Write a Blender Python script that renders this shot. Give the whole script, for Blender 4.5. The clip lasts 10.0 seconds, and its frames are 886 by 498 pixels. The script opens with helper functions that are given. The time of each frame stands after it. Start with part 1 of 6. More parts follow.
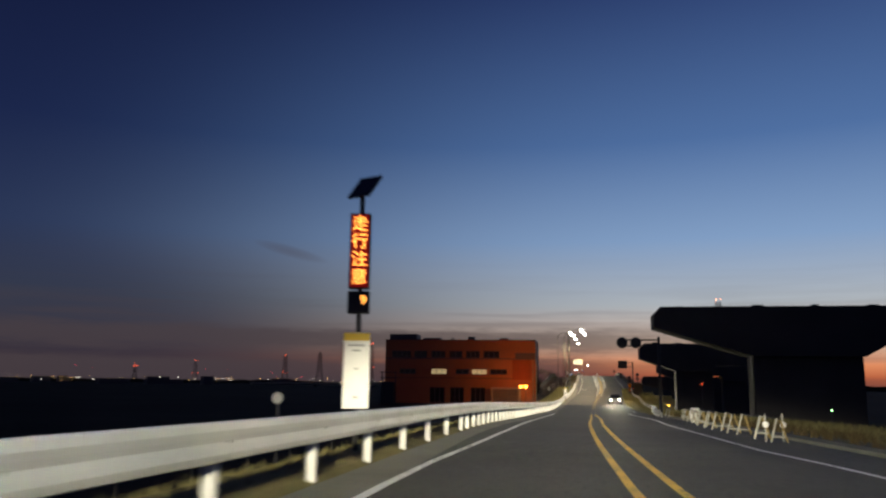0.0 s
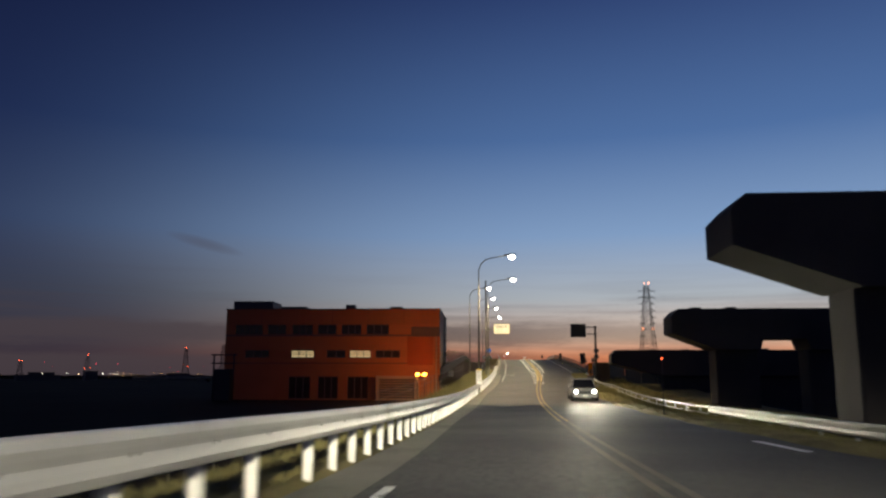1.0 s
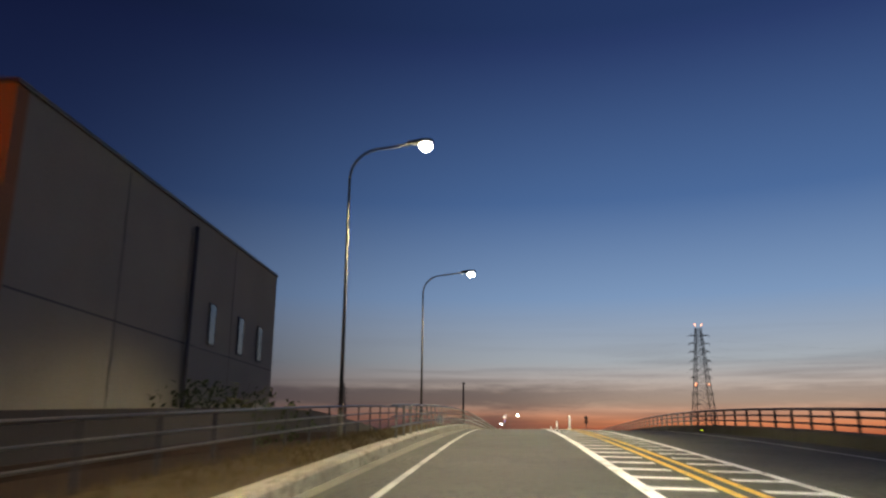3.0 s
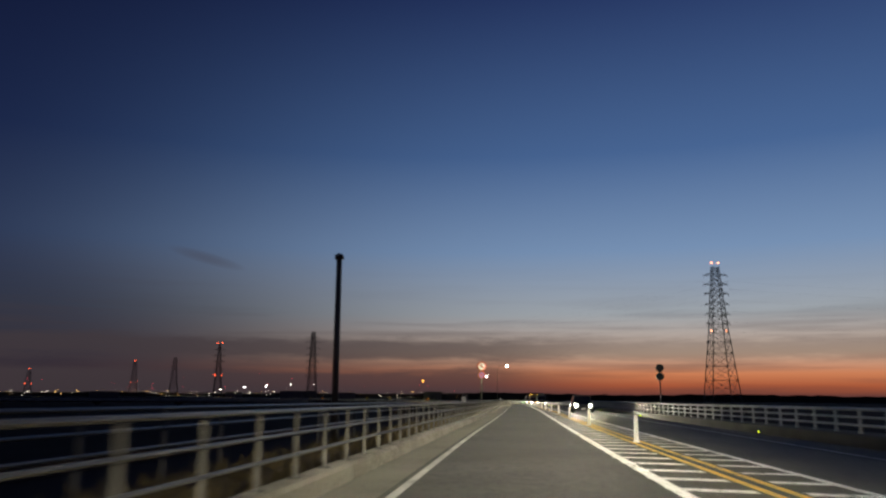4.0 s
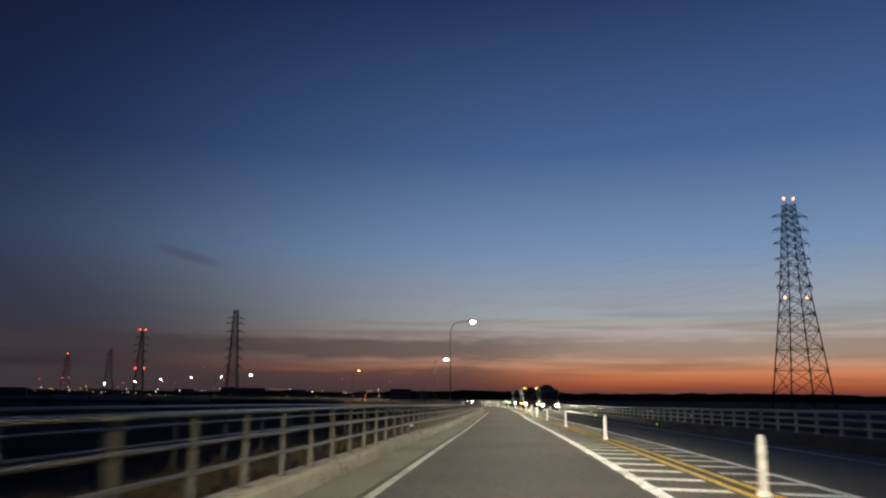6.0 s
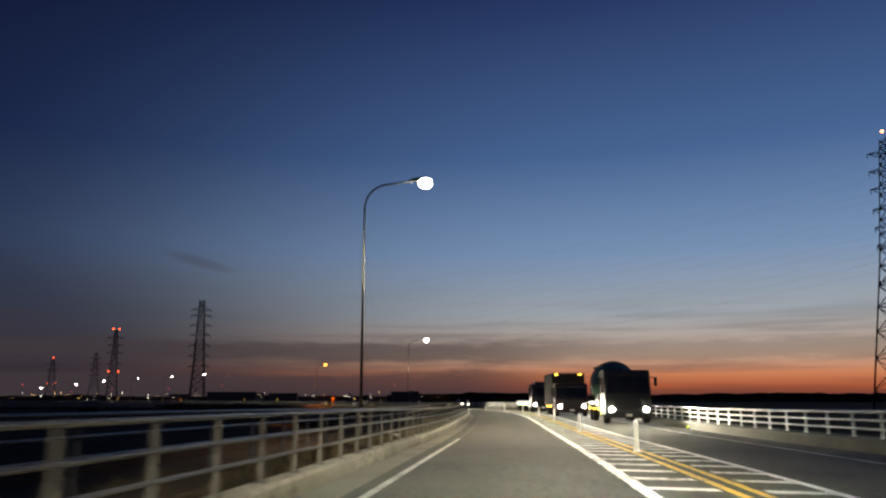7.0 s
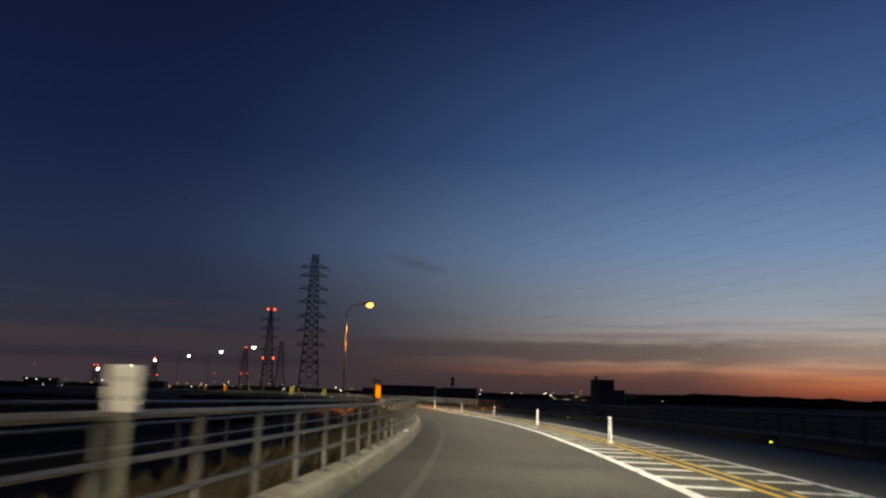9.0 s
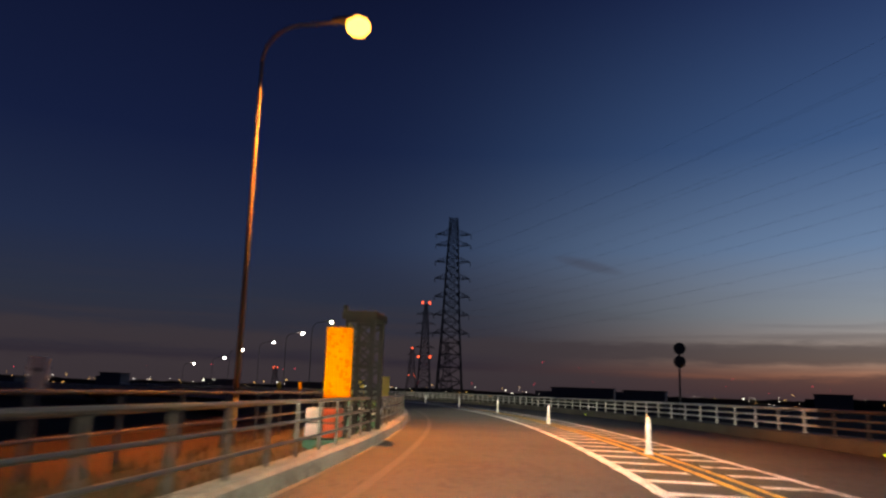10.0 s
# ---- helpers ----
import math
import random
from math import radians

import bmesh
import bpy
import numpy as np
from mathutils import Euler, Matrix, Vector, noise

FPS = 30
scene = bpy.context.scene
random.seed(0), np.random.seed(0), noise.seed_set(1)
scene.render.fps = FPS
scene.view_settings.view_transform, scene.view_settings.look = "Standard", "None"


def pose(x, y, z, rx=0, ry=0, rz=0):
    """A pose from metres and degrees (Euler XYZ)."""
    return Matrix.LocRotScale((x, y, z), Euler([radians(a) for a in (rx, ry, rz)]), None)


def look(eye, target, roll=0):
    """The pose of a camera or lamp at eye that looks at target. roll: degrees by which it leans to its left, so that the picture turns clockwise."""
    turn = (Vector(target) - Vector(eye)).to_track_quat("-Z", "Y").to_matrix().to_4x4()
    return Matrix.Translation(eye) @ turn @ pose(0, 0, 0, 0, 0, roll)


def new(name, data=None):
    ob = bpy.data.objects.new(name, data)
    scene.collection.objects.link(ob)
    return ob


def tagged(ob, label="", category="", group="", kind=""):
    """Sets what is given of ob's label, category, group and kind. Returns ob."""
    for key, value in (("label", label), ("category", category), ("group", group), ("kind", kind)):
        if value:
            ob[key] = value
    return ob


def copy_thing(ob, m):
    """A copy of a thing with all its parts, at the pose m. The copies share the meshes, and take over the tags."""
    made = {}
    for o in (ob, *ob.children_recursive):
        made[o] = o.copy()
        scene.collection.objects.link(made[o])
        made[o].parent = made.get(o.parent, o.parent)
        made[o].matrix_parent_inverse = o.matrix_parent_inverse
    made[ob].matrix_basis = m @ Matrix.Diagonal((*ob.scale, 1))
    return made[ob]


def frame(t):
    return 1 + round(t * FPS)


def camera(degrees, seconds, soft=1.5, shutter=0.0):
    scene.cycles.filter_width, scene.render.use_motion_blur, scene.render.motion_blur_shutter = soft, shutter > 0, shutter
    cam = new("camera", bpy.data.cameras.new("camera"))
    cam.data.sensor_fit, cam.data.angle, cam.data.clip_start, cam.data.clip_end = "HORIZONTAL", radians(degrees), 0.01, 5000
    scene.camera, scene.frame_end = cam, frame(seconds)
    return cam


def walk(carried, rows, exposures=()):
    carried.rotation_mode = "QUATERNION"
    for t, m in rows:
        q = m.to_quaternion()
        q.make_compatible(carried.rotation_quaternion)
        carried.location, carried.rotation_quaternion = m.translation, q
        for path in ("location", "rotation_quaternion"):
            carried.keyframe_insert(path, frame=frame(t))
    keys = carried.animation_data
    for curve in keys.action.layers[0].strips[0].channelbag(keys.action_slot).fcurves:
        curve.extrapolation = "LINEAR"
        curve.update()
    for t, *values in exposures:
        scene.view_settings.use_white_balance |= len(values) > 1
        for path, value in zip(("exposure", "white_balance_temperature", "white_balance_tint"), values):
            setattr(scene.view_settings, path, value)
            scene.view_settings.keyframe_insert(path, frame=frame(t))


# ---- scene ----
cam = camera(60.0, 10.0, soft=2.4, shutter=0.1)

# seconds, eye x, y, z, yaw to the left, pitch, roll
PATH = [
    (0.0, -0.00, 0.00, -1.309, 11.63, 9.91, 0.69), (0.1, -0.29, 3.83, -1.368, 10.26, 10.05, 0.63), (0.2, -0.56, 7.67, -1.419, 9.34, 10.17, 0.58),
    (0.3, -0.81, 11.51, -1.468, 8.80, 10.17, 0.55), (0.4, -1.01, 15.35, -1.524, 8.41, 10.00, 0.52), (0.5, -1.17, 19.19, -1.596, 7.86, 9.68, 0.45),
    (0.6, -1.24, 23.04, -1.696, 6.65, 9.25, 0.31), (0.7, -1.30, 26.89, -1.791, 5.82, 9.19, 0.27), (0.8, -1.38, 30.73, -1.877, 5.61, 9.31, 0.30),
    (0.9, -1.46, 34.57, -1.958, 5.63, 9.43, 0.24), (1.0, -1.53, 38.42, -2.040, 5.58, 9.50, 0.14), (1.1, -1.56, 42.28, -2.132, 5.23, 9.64, 0.25),
    (1.2, -1.59, 46.14, -2.215, 5.05, 9.94, 0.37), (1.3, -1.64, 50.00, -2.282, 5.23, 10.29, 0.35), (1.4, -1.70, 53.86, -2.331, 5.46, 10.65, 0.19),
    (1.5, -1.76, 57.72, -2.363, 5.50, 10.97, -0.02), (1.6, -1.82, 61.60, -2.383, 5.15, 11.11, 0.10), (1.7, -1.88, 65.49, -2.387, 4.84, 11.29, 0.34),
    (1.8, -1.92, 69.38, -2.358, 4.63, 11.55, 0.57), (1.9, -1.91, 73.26, -2.280, 4.60, 11.90, 0.66), (2.0, -1.87, 77.12, -2.161, 4.89, 12.56, 0.67),
    (2.1, -1.80, 80.96, -2.050, 4.33, 12.82, 0.55), (2.2, -1.74, 84.80, -1.908, 4.05, 13.52, 0.49), (2.3, -1.67, 88.64, -1.723, 4.32, 14.37, 0.49),
    (2.4, -1.58, 92.45, -1.474, 3.98, 14.45, 0.73), (2.5, -1.55, 96.27, -1.219, 4.27, 14.53, 1.06), (2.6, -1.54, 100.08, -0.973, 4.37, 15.02, 0.82),
    (2.7, -1.63, 103.90, -0.753, 5.22, 14.73, 0.63), (2.8, -1.70, 107.74, -0.549, 5.86, 14.39, 0.54), (2.9, -1.77, 111.59, -0.349, 6.31, 14.12, 0.51),
    (3.0, -1.87, 115.43, -0.136, 6.56, 14.10, 0.51), (3.1, -1.99, 119.27, 0.076, 6.66, 14.12, 0.52), (3.2, -2.10, 123.12, 0.281, 6.65, 14.02, 0.52),
    (3.3, -2.22, 126.96, 0.472, 6.57, 13.82, 0.53), (3.4, -2.33, 130.80, 0.646, 6.43, 13.48, 0.53), (3.5, -2.43, 134.65, 0.792, 6.25, 13.02, 0.53),
    (3.6, -2.52, 138.50, 0.900, 6.06, 12.34, 0.51), (3.7, -2.60, 142.34, 0.973, 5.85, 11.55, 0.49), (3.8, -2.66, 146.19, 1.009, 5.71, 10.96, 0.46),
    (3.9, -2.71, 150.04, 0.999, 5.73, 10.76, 0.40), (4.0, -2.74, 153.89, 0.967, 5.70, 10.64, 0.38), (4.1, -2.75, 157.74, 0.935, 5.42, 10.41, 0.47),
    (4.2, -2.80, 161.59, 0.904, 5.49, 10.34, 0.52), (4.3, -2.82, 165.44, 0.875, 5.57, 10.40, 0.41), (4.4, -2.84, 169.29, 0.847, 5.63, 10.53, 0.22),
    (4.5, -2.84, 173.15, 0.814, 5.51, 10.57, 0.18), (4.6, -2.82, 177.00, 0.777, 5.18, 10.45, 0.35), (4.7, -2.83, 180.85, 0.743, 5.07, 10.47, 0.46),
    (4.8, -2.83, 184.71, 0.716, 5.13, 10.57, 0.43), (4.9, -2.83, 188.56, 0.694, 5.25, 10.68, 0.35), (5.0, -2.81, 192.41, 0.671, 5.31, 10.74, 0.27),
    (5.1, -2.81, 196.26, 0.638, 5.25, 10.77, 0.31), (5.2, -2.81, 200.12, 0.611, 5.17, 10.70, 0.35), (5.3, -2.83, 203.97, 0.604, 5.07, 10.41, 0.46),
    (5.4, -2.84, 207.82, 0.573, 4.99, 10.45, 0.49), (5.5, -2.85, 211.68, 0.532, 4.97, 10.67, 0.48), (5.6, -2.85, 215.52, 0.489, 4.81, 10.63, 0.50),
    (5.7, -2.85, 219.37, 0.460, 4.75, 10.70, 0.52), (5.8, -2.84, 223.21, 0.435, 4.63, 10.68, 0.53), (5.9, -2.82, 227.05, 0.408, 4.50, 10.63, 0.54),
    (6.0, -2.79, 230.89, 0.374, 4.39, 10.56, 0.54), (6.1, -2.76, 234.73, 0.336, 4.33, 10.47, 0.54), (6.2, -2.72, 238.57, 0.297, 4.31, 10.35, 0.55),
    (6.3, -2.69, 242.41, 0.252, 4.35, 10.22, 0.54), (6.4, -2.66, 246.25, 0.190, 4.45, 10.08, 0.52), (6.5, -2.63, 250.09, 0.124, 4.59, 10.02, 0.48),
    (6.6, -2.63, 253.92, 0.065, 4.80, 10.20, 0.35), (6.7, -2.63, 257.76, 0.008, 5.04, 10.52, 0.18), (6.8, -2.63, 261.60, -0.047, 5.18, 10.75, 0.05),
    (6.9, -2.63, 265.46, -0.101, 5.18, 10.81, -0.04), (7.0, -2.63, 269.32, -0.150, 5.12, 10.80, -0.05), (7.1, -2.63, 273.16, -0.185, 5.02, 10.67, 0.12),
    (7.2, -2.64, 277.01, -0.219, 4.98, 10.55, 0.30), (7.3, -2.66, 280.86, -0.274, 5.21, 10.58, 0.33), (7.4, -2.69, 284.70, -0.339, 5.59, 10.68, 0.28),
    (7.5, -2.74, 288.55, -0.389, 5.90, 10.77, 0.27), (7.6, -2.82, 292.39, -0.413, 6.02, 10.82, 0.33), (7.7, -2.92, 296.22, -0.422, 6.07, 10.85, 0.42),
    (7.8, -3.04, 300.06, -0.432, 6.23, 10.83, 0.50), (7.9, -3.15, 303.90, -0.450, 6.40, 10.69, 0.55), (8.0, -3.32, 307.73, -0.469, 6.96, 10.56, 0.60),
    (8.1, -3.58, 311.56, -0.486, 8.56, 10.57, 0.64), (8.2, -3.94, 315.37, -0.505, 10.63, 10.63, 0.69), (8.3, -4.40, 319.17, -0.532, 12.22, 10.62, 0.83),
    (8.4, -4.97, 322.96, -0.567, 13.42, 10.52, 1.12), (8.5, -5.62, 326.74, -0.607, 14.57, 10.47, 1.18), (8.6, -6.33, 330.53, -0.653, 15.81, 10.50, 0.86),
    (8.7, -7.17, 334.29, -0.694, 17.41, 10.58, 0.73), (8.8, -8.10, 338.03, -0.726, 18.83, 10.62, 0.84), (8.9, -9.12, 341.75, -0.742, 19.91, 10.59, 1.22),
    (9.0, -10.19, 345.46, -0.761, 20.92, 10.55, 1.49), (9.1, -11.30, 349.16, -0.790, 21.94, 10.55, 1.31), (9.2, -12.47, 352.84, -0.824, 22.95, 10.55, 0.99),
    (9.3, -13.70, 356.50, -0.858, 24.00, 10.56, 0.98), (9.4, -15.00, 360.14, -0.891, 25.05, 10.58, 1.26), (9.5, -16.38, 363.75, -0.925, 26.22, 10.59, 1.42),
    (9.6, -17.84, 367.33, -0.963, 27.54, 10.59, 1.14), (9.7, -19.38, 370.87, -1.000, 28.99, 10.58, 0.75), (9.8, -21.01, 374.37, -1.031, 30.53, 10.56, 0.76),
    (9.9, -22.73, 377.83, -1.059, 32.17, 10.52, 1.10), (10.0, -24.51, 381.25, -1.087, 33.90, 10.44, 1.83),
]

rows = []
for t, x, y, z, yaw, pitch, roll in PATH:
    a, b = radians(yaw), radians(pitch)
    eye = Vector((x, y, z))
    rows.append((t, look(eye, eye + Vector((-math.sin(a) * math.cos(b), math.cos(a) * math.cos(b), math.sin(b))), roll)))
walk(cam, rows, exposures=[(0.0, 0.15), (0.8, 0.14), (1.6, 0.12), (2.6, 0.08), (4.0, -0.15), (7.6, -0.15), (8.4, -0.1), (9.0, -0.22), (9.6, -0.33), (10.0, -0.3)])

# ---- the road's line in plan and height ----
EYE = 0.67
GROUND = -4.6


def road_line():
    """Stations every 2 m from well behind the first eye to the far bend: arc length, place and heading."""
    p = np.array([row[1:4] for row in PATH])
    p[:, 2] -= EYE
    s = np.r_[0, np.cumsum(np.linalg.norm(np.diff(p[:, :2], axis=0), axis=1))]
    st = np.arange(0.0, s[-1], 2.0)
    q = np.stack([np.interp(st, s, p[:, i]) for i in range(3)], 1)
    for _ in range(4):
        q[1:-1] = 0.25 * q[:-2] + 0.5 * q[1:-1] + 0.25 * q[2:]
    u = (q[0] - q[4]) / np.linalg.norm(q[0] - q[4])
    back = np.array([q[0] + u * np.array([1, 1, 0]) * k for k in range(40, 0, -2)])
    head, ahead, z = math.atan2(*(q[-1] - q[-4])[1::-1]), [], q[-1, 2]
    x, y = q[-1, :2]
    for k in range(110):
        head += 2.0 * (0.0075 if k < 70 else 0.003)
        x, y, z = x + 2 * math.cos(head), y + 2 * math.sin(head), z - 0.004
        ahead.append((x, y, z))
    q = np.concatenate([back, q, np.array(ahead)])
    st = np.r_[np.arange(-40.0, 0.0, 2.0), st, st[-1] + 2.0 * np.arange(1, 111)]
    h = np.gradient(q[:, :2], axis=0)
    h /= np.linalg.norm(h, axis=1)[:, None]
    return st, q, h


LINE_S, LINE_P, LINE_H = road_line()
LANE_S = [-40, 0, 26, 64, 100, 152, 178, 198, 217, 267, 294, 315, 335, 352, 371, 390, 640]
LANE_D = [-1.1, -1.1, -0.84, -0.95, -1.0, -0.88, -0.81, -0.79, -0.87, -1.11, -0.97, -0.85, -0.72, -0.55, -0.72, -0.98, -1.0]


def heading(s):
    hx, hy = np.interp(s, LINE_S, LINE_H[:, 0]), np.interp(s, LINE_S, LINE_H[:, 1])
    return Vector((hx, hy, 0)).normalized()


def road(s, e, h=0.0):
    """A place by its distance along the road, its offset to the right of the left lane line, and its height over the surface."""
    x, y, z = (float(np.interp(s, LINE_S, LINE_P[:, i])) for i in range(3))
    w = heading(s)
    d = float(np.interp(s, LANE_S, LANE_D)) + e
    return Vector((x + w.y * d, y - w.x * d, z + h))


def turned(s):
    """The turn about z of a thing that faces along the road (its +y ahead)."""
    w = heading(s)
    return math.degrees(math.atan2(-w.x, w.y))


def stand(s, e, h=0.0, extra=0.0):
    p = road(s, e, h)
    return pose(p.x, p.y, p.z, 0, 0, turned(s) + extra)


# ---- world: the dusk sky ----
def dusk_world():
    w = bpy.data.worlds.new("dusk")
    scene.world = w
    w.use_nodes = True
    nt = w.node_tree
    nt.nodes.clear()
    N = nt.nodes.new
    L = nt.links.new
    out, bg = N("ShaderNodeOutputWorld"), N("ShaderNodeBackground")
    co, sep = N("ShaderNodeTexCoord"), N("ShaderNodeSeparateXYZ")
    L(co.outputs["Generated"], sep.inputs[0])

    def ramp(stops):
        r = N("ShaderNodeValToRGB")
        r.color_ramp.interpolation = "EASE"
        e = r.color_ramp.elements
        while len(e) < len(stops):
            e.new(0.5)
        for k, (pos, col) in zip(e, stops):
            k.position = pos
            k.color = (*[((c / 255 + 0.055) / 1.055) ** 2.4 if c > 10 else c / 255 / 12.92 for c in col], 1)
        r.color_ramp.interpolation = "LINEAR"
        return r

    near = ramp([(0.0, (112, 64, 56)), (0.022, (176, 92, 60)), (0.05, (212, 132, 90)), (0.1, (200, 172, 150)), (0.2, (166, 172, 178)),
                 (0.36, (124, 151, 187)), (0.6, (76, 107, 155)), (0.96, (44, 63, 110)), (1.0, (40, 60, 105))])
    far = ramp([(0.0, (40, 33, 42)), (0.05, (53, 45, 54)), (0.12, (55, 53, 64)), (0.2, (49, 54, 71)),
                (0.36, (38, 49, 79)), (0.6, (24, 34, 68)), (0.96, (17, 24, 54)), (1.0, (16, 23, 50))])
    up = N("ShaderNodeMapRange")
    up.inputs["From Max"].default_value = 0.5
    L(sep.outputs["Z"], up.inputs["Value"])
    # streaky cloud low over the horizon
    mp, nz, cr = N("ShaderNodeMapping"), N("ShaderNodeTexNoise"), N("ShaderNodeValToRGB")
    mp.inputs["Scale"].default_value = (1.6, 1.6, 34.0)
    mp.inputs["Location"].default_value = (0.4, 0.2, 0.0)
    L(co.outputs["Generated"], mp.inputs[0])
    L(mp.outputs[0], nz.inputs["Vector"])
    nz.inputs["Scale"].default_value = 2.6
    nz.inputs["Detail"].default_value = 5.0
    cr.color_ramp.elements[0].position, cr.color_ramp.elements[1].position = 0.46, 0.67
    L(nz.outputs[0], cr.inputs[0])
    band = N("ShaderNodeValToRGB")
    b = band.color_ramp.elements
    b[0].position, b[0].color = 0.0, (0.35, 0.35, 0.35, 1)
    b[1].position, b[1].color = 0.34, (0, 0, 0, 1)
    for pos, v in ((0.06, 0.4), (0.16, 0.34), (0.22, 0.1)):
        k = b.new(pos)
        k.color = (v, v, v, 1)
    L(up.outputs[0], band.inputs[0])
    cloud = N("ShaderNodeMath")
    cloud.operation = "MULTIPLY"
    L(cr.outputs[0], cloud.inputs[0])
    L(band.outputs[0], cloud.inputs[1])
    # one small cloud of its own, long and drooping
    a, b = radians(23.0), radians(9.4)
    ahead = Vector((-math.sin(a) * math.cos(b), math.cos(a) * math.cos(b), math.sin(b)))
    right = Vector((math.cos(a), math.sin(a), 0))
    over = right.cross(ahead)
    right, over = (right - 0.24 * over).normalized(), (over + 0.24 * right).normalized()
    squares = []
    for axis, half in ((right, 0.05), (over, 0.008)):
        d, q = N("ShaderNodeVectorMath"), N("ShaderNodeMath")
        d.operation, q.operation = "DOT_PRODUCT", "POWER"
        d.inputs[1].default_value = axis / half
        q.inputs[1].default_value = 2.0
        L(co.outputs["Generated"], d.inputs[0])
        ab = N("ShaderNodeMath")
        ab.operation = "ABSOLUTE"
        L(d.outputs["Value"], ab.inputs[0])
        L(ab.outputs[0], q.inputs[0])
        squares.append(q)
    total, wisp, both = N("ShaderNodeMath"), N("ShaderNodeMapRange"), N("ShaderNodeMath")
    L(squares[0].outputs[0], total.inputs[0])
    L(squares[1].outputs[0], total.inputs[1])
    wisp.inputs["From Min"].default_value, wisp.inputs["From Max"].default_value = 1.0, 0.0
    wisp.inputs["To Max"].default_value = 0.34
    L(total.outputs[0], wisp.inputs["Value"])
    front, facing = N("ShaderNodeVectorMath"), N("ShaderNodeMath")
    front.operation, facing.operation = "DOT_PRODUCT", "GREATER_THAN"
    front.inputs[1].default_value = ahead
    L(co.outputs["Generated"], front.inputs[0])
    L(front.outputs["Value"], facing.inputs[0])
    facing.inputs[1].default_value = 0.0
    soft = N("ShaderNodeMath")
    soft.operation = "MULTIPLY"
    L(wisp.outputs[0], soft.inputs[0])
    L(facing.outputs[0], soft.inputs[1])
    # a ragged bank of cloud some three degrees up
    bank_map, bank_noise, lift, gap, bank = N("ShaderNodeMapping"), N("ShaderNodeTexNoise"), N("ShaderNodeMath"), N("ShaderNodeMath"), N("ShaderNodeMapRange")
    bank_map.inputs["Scale"].default_value = (2.6, 2.6, 22.0)
    L(co.outputs["Generated"], bank_map.inputs[0])
    L(bank_map.outputs[0], bank_noise.inputs["Vector"])
    bank_noise.inputs["Scale"].default_value, bank_noise.inputs["Detail"].default_value, bank_noise.inputs["Roughness"].default_value = 2.8, 7.0, 0.66
    lift.operation, gap.operation = "MULTIPLY_ADD", "ABSOLUTE"
    L(bank_noise.outputs[0], lift.inputs[0])
    lift.inputs[1].default_value = 0.044
    raised = N("ShaderNodeMath")
    raised.operation = "SUBTRACT"
    raised.inputs[1].default_value = 0.022 + 0.054
    L(sep.outputs["Z"], raised.inputs[0])
    L(raised.outputs[0], lift.inputs[2])
    L(lift.outputs[0], gap.inputs[0])
    bank.interpolation_type = "SMOOTHSTEP"
    bank.inputs["From Min"].default_value, bank.inputs["From Max"].default_value, bank.inputs["To Max"].default_value = 0.022, 0.004, 0.72
    L(gap.outputs[0], bank.inputs["Value"])
    # and a low one on the horizon away from the sunset
    low_bank, away, murk, pair_max = N("ShaderNodeMapRange"), N("ShaderNodeMapRange"), N("ShaderNodeMath"), N("ShaderNodeMath")
    ragged = N("ShaderNodeMath")
    ragged.operation = "MULTIPLY_ADD"
    ragged.inputs[1].default_value = -0.03
    L(bank_noise.outputs[0], ragged.inputs[0])
    L(sep.outputs["Z"], ragged.inputs[2])
    low_bank.interpolation_type = away.interpolation_type = "SMOOTHSTEP"
    low_bank.inputs["From Min"].default_value, low_bank.inputs["From Max"].default_value = 0.021, 0.007
    L(ragged.outputs[0], low_bank.inputs["Value"])
    to_sunset = N("ShaderNodeVectorMath")
    to_sunset.operation = "DOT_PRODUCT"
    to_sunset.inputs[1].default_value = (math.sin(radians(24)), math.cos(radians(24)), 0)
    L(co.outputs["Generated"], to_sunset.inputs[0])
    away.inputs["From Min"].default_value, away.inputs["From Max"].default_value, away.inputs["To Max"].default_value = 0.975, 0.88, 0.8
    L(to_sunset.outputs["Value"], away.inputs["Value"])
    murk.operation, pair_max.operation, both.operation = "MULTIPLY", "MAXIMUM", "MAXIMUM"
    L(low_bank.outputs[0], murk.inputs[0])
    L(away.outputs[0], murk.inputs[1])
    L(murk.outputs[0], pair_max.inputs[0])
    thick, veil = N("ShaderNodeMath"), N("ShaderNodeMath")
    thick.operation, veil.operation = "MULTIPLY_ADD", "MULTIPLY"
    thick.inputs[1].default_value, thick.inputs[2].default_value = 0.6, 0.5
    L(away.outputs[0], thick.inputs[0])
    L(bank.outputs[0], veil.inputs[0])
    L(thick.outputs[0], veil.inputs[1])
    L(veil.outputs[0], pair_max.inputs[1])
    upper = N("ShaderNodeMath")
    upper.operation = "MAXIMUM"
    L(cloud.outputs[0], upper.inputs[0])
    L(soft.outputs[0], upper.inputs[1])
    L(upper.outputs[0], both.inputs[0])
    L(pair_max.outputs[0], both.inputs[1])
    # nearness to where the sun went down
    dot, side = N("ShaderNodeVectorMath"), N("ShaderNodeMapRange")
    dot.operation = "DOT_PRODUCT"
    az = radians(-24)
    dot.inputs[1].default_value = (-math.sin(az), math.cos(az), 0)
    L(co.outputs["Generated"], dot.inputs[0])
    side.inputs["From Min"].default_value, side.inputs["From Max"].default_value = 0.2, 0.985
    L(dot.outputs["Value"], side.inputs["Value"])
    mix, dim = N("ShaderNodeMix"), N("ShaderNodeMix")
    mix.data_type = dim.data_type = "RGBA"
    side.interpolation_type = "SMOOTHSTEP"
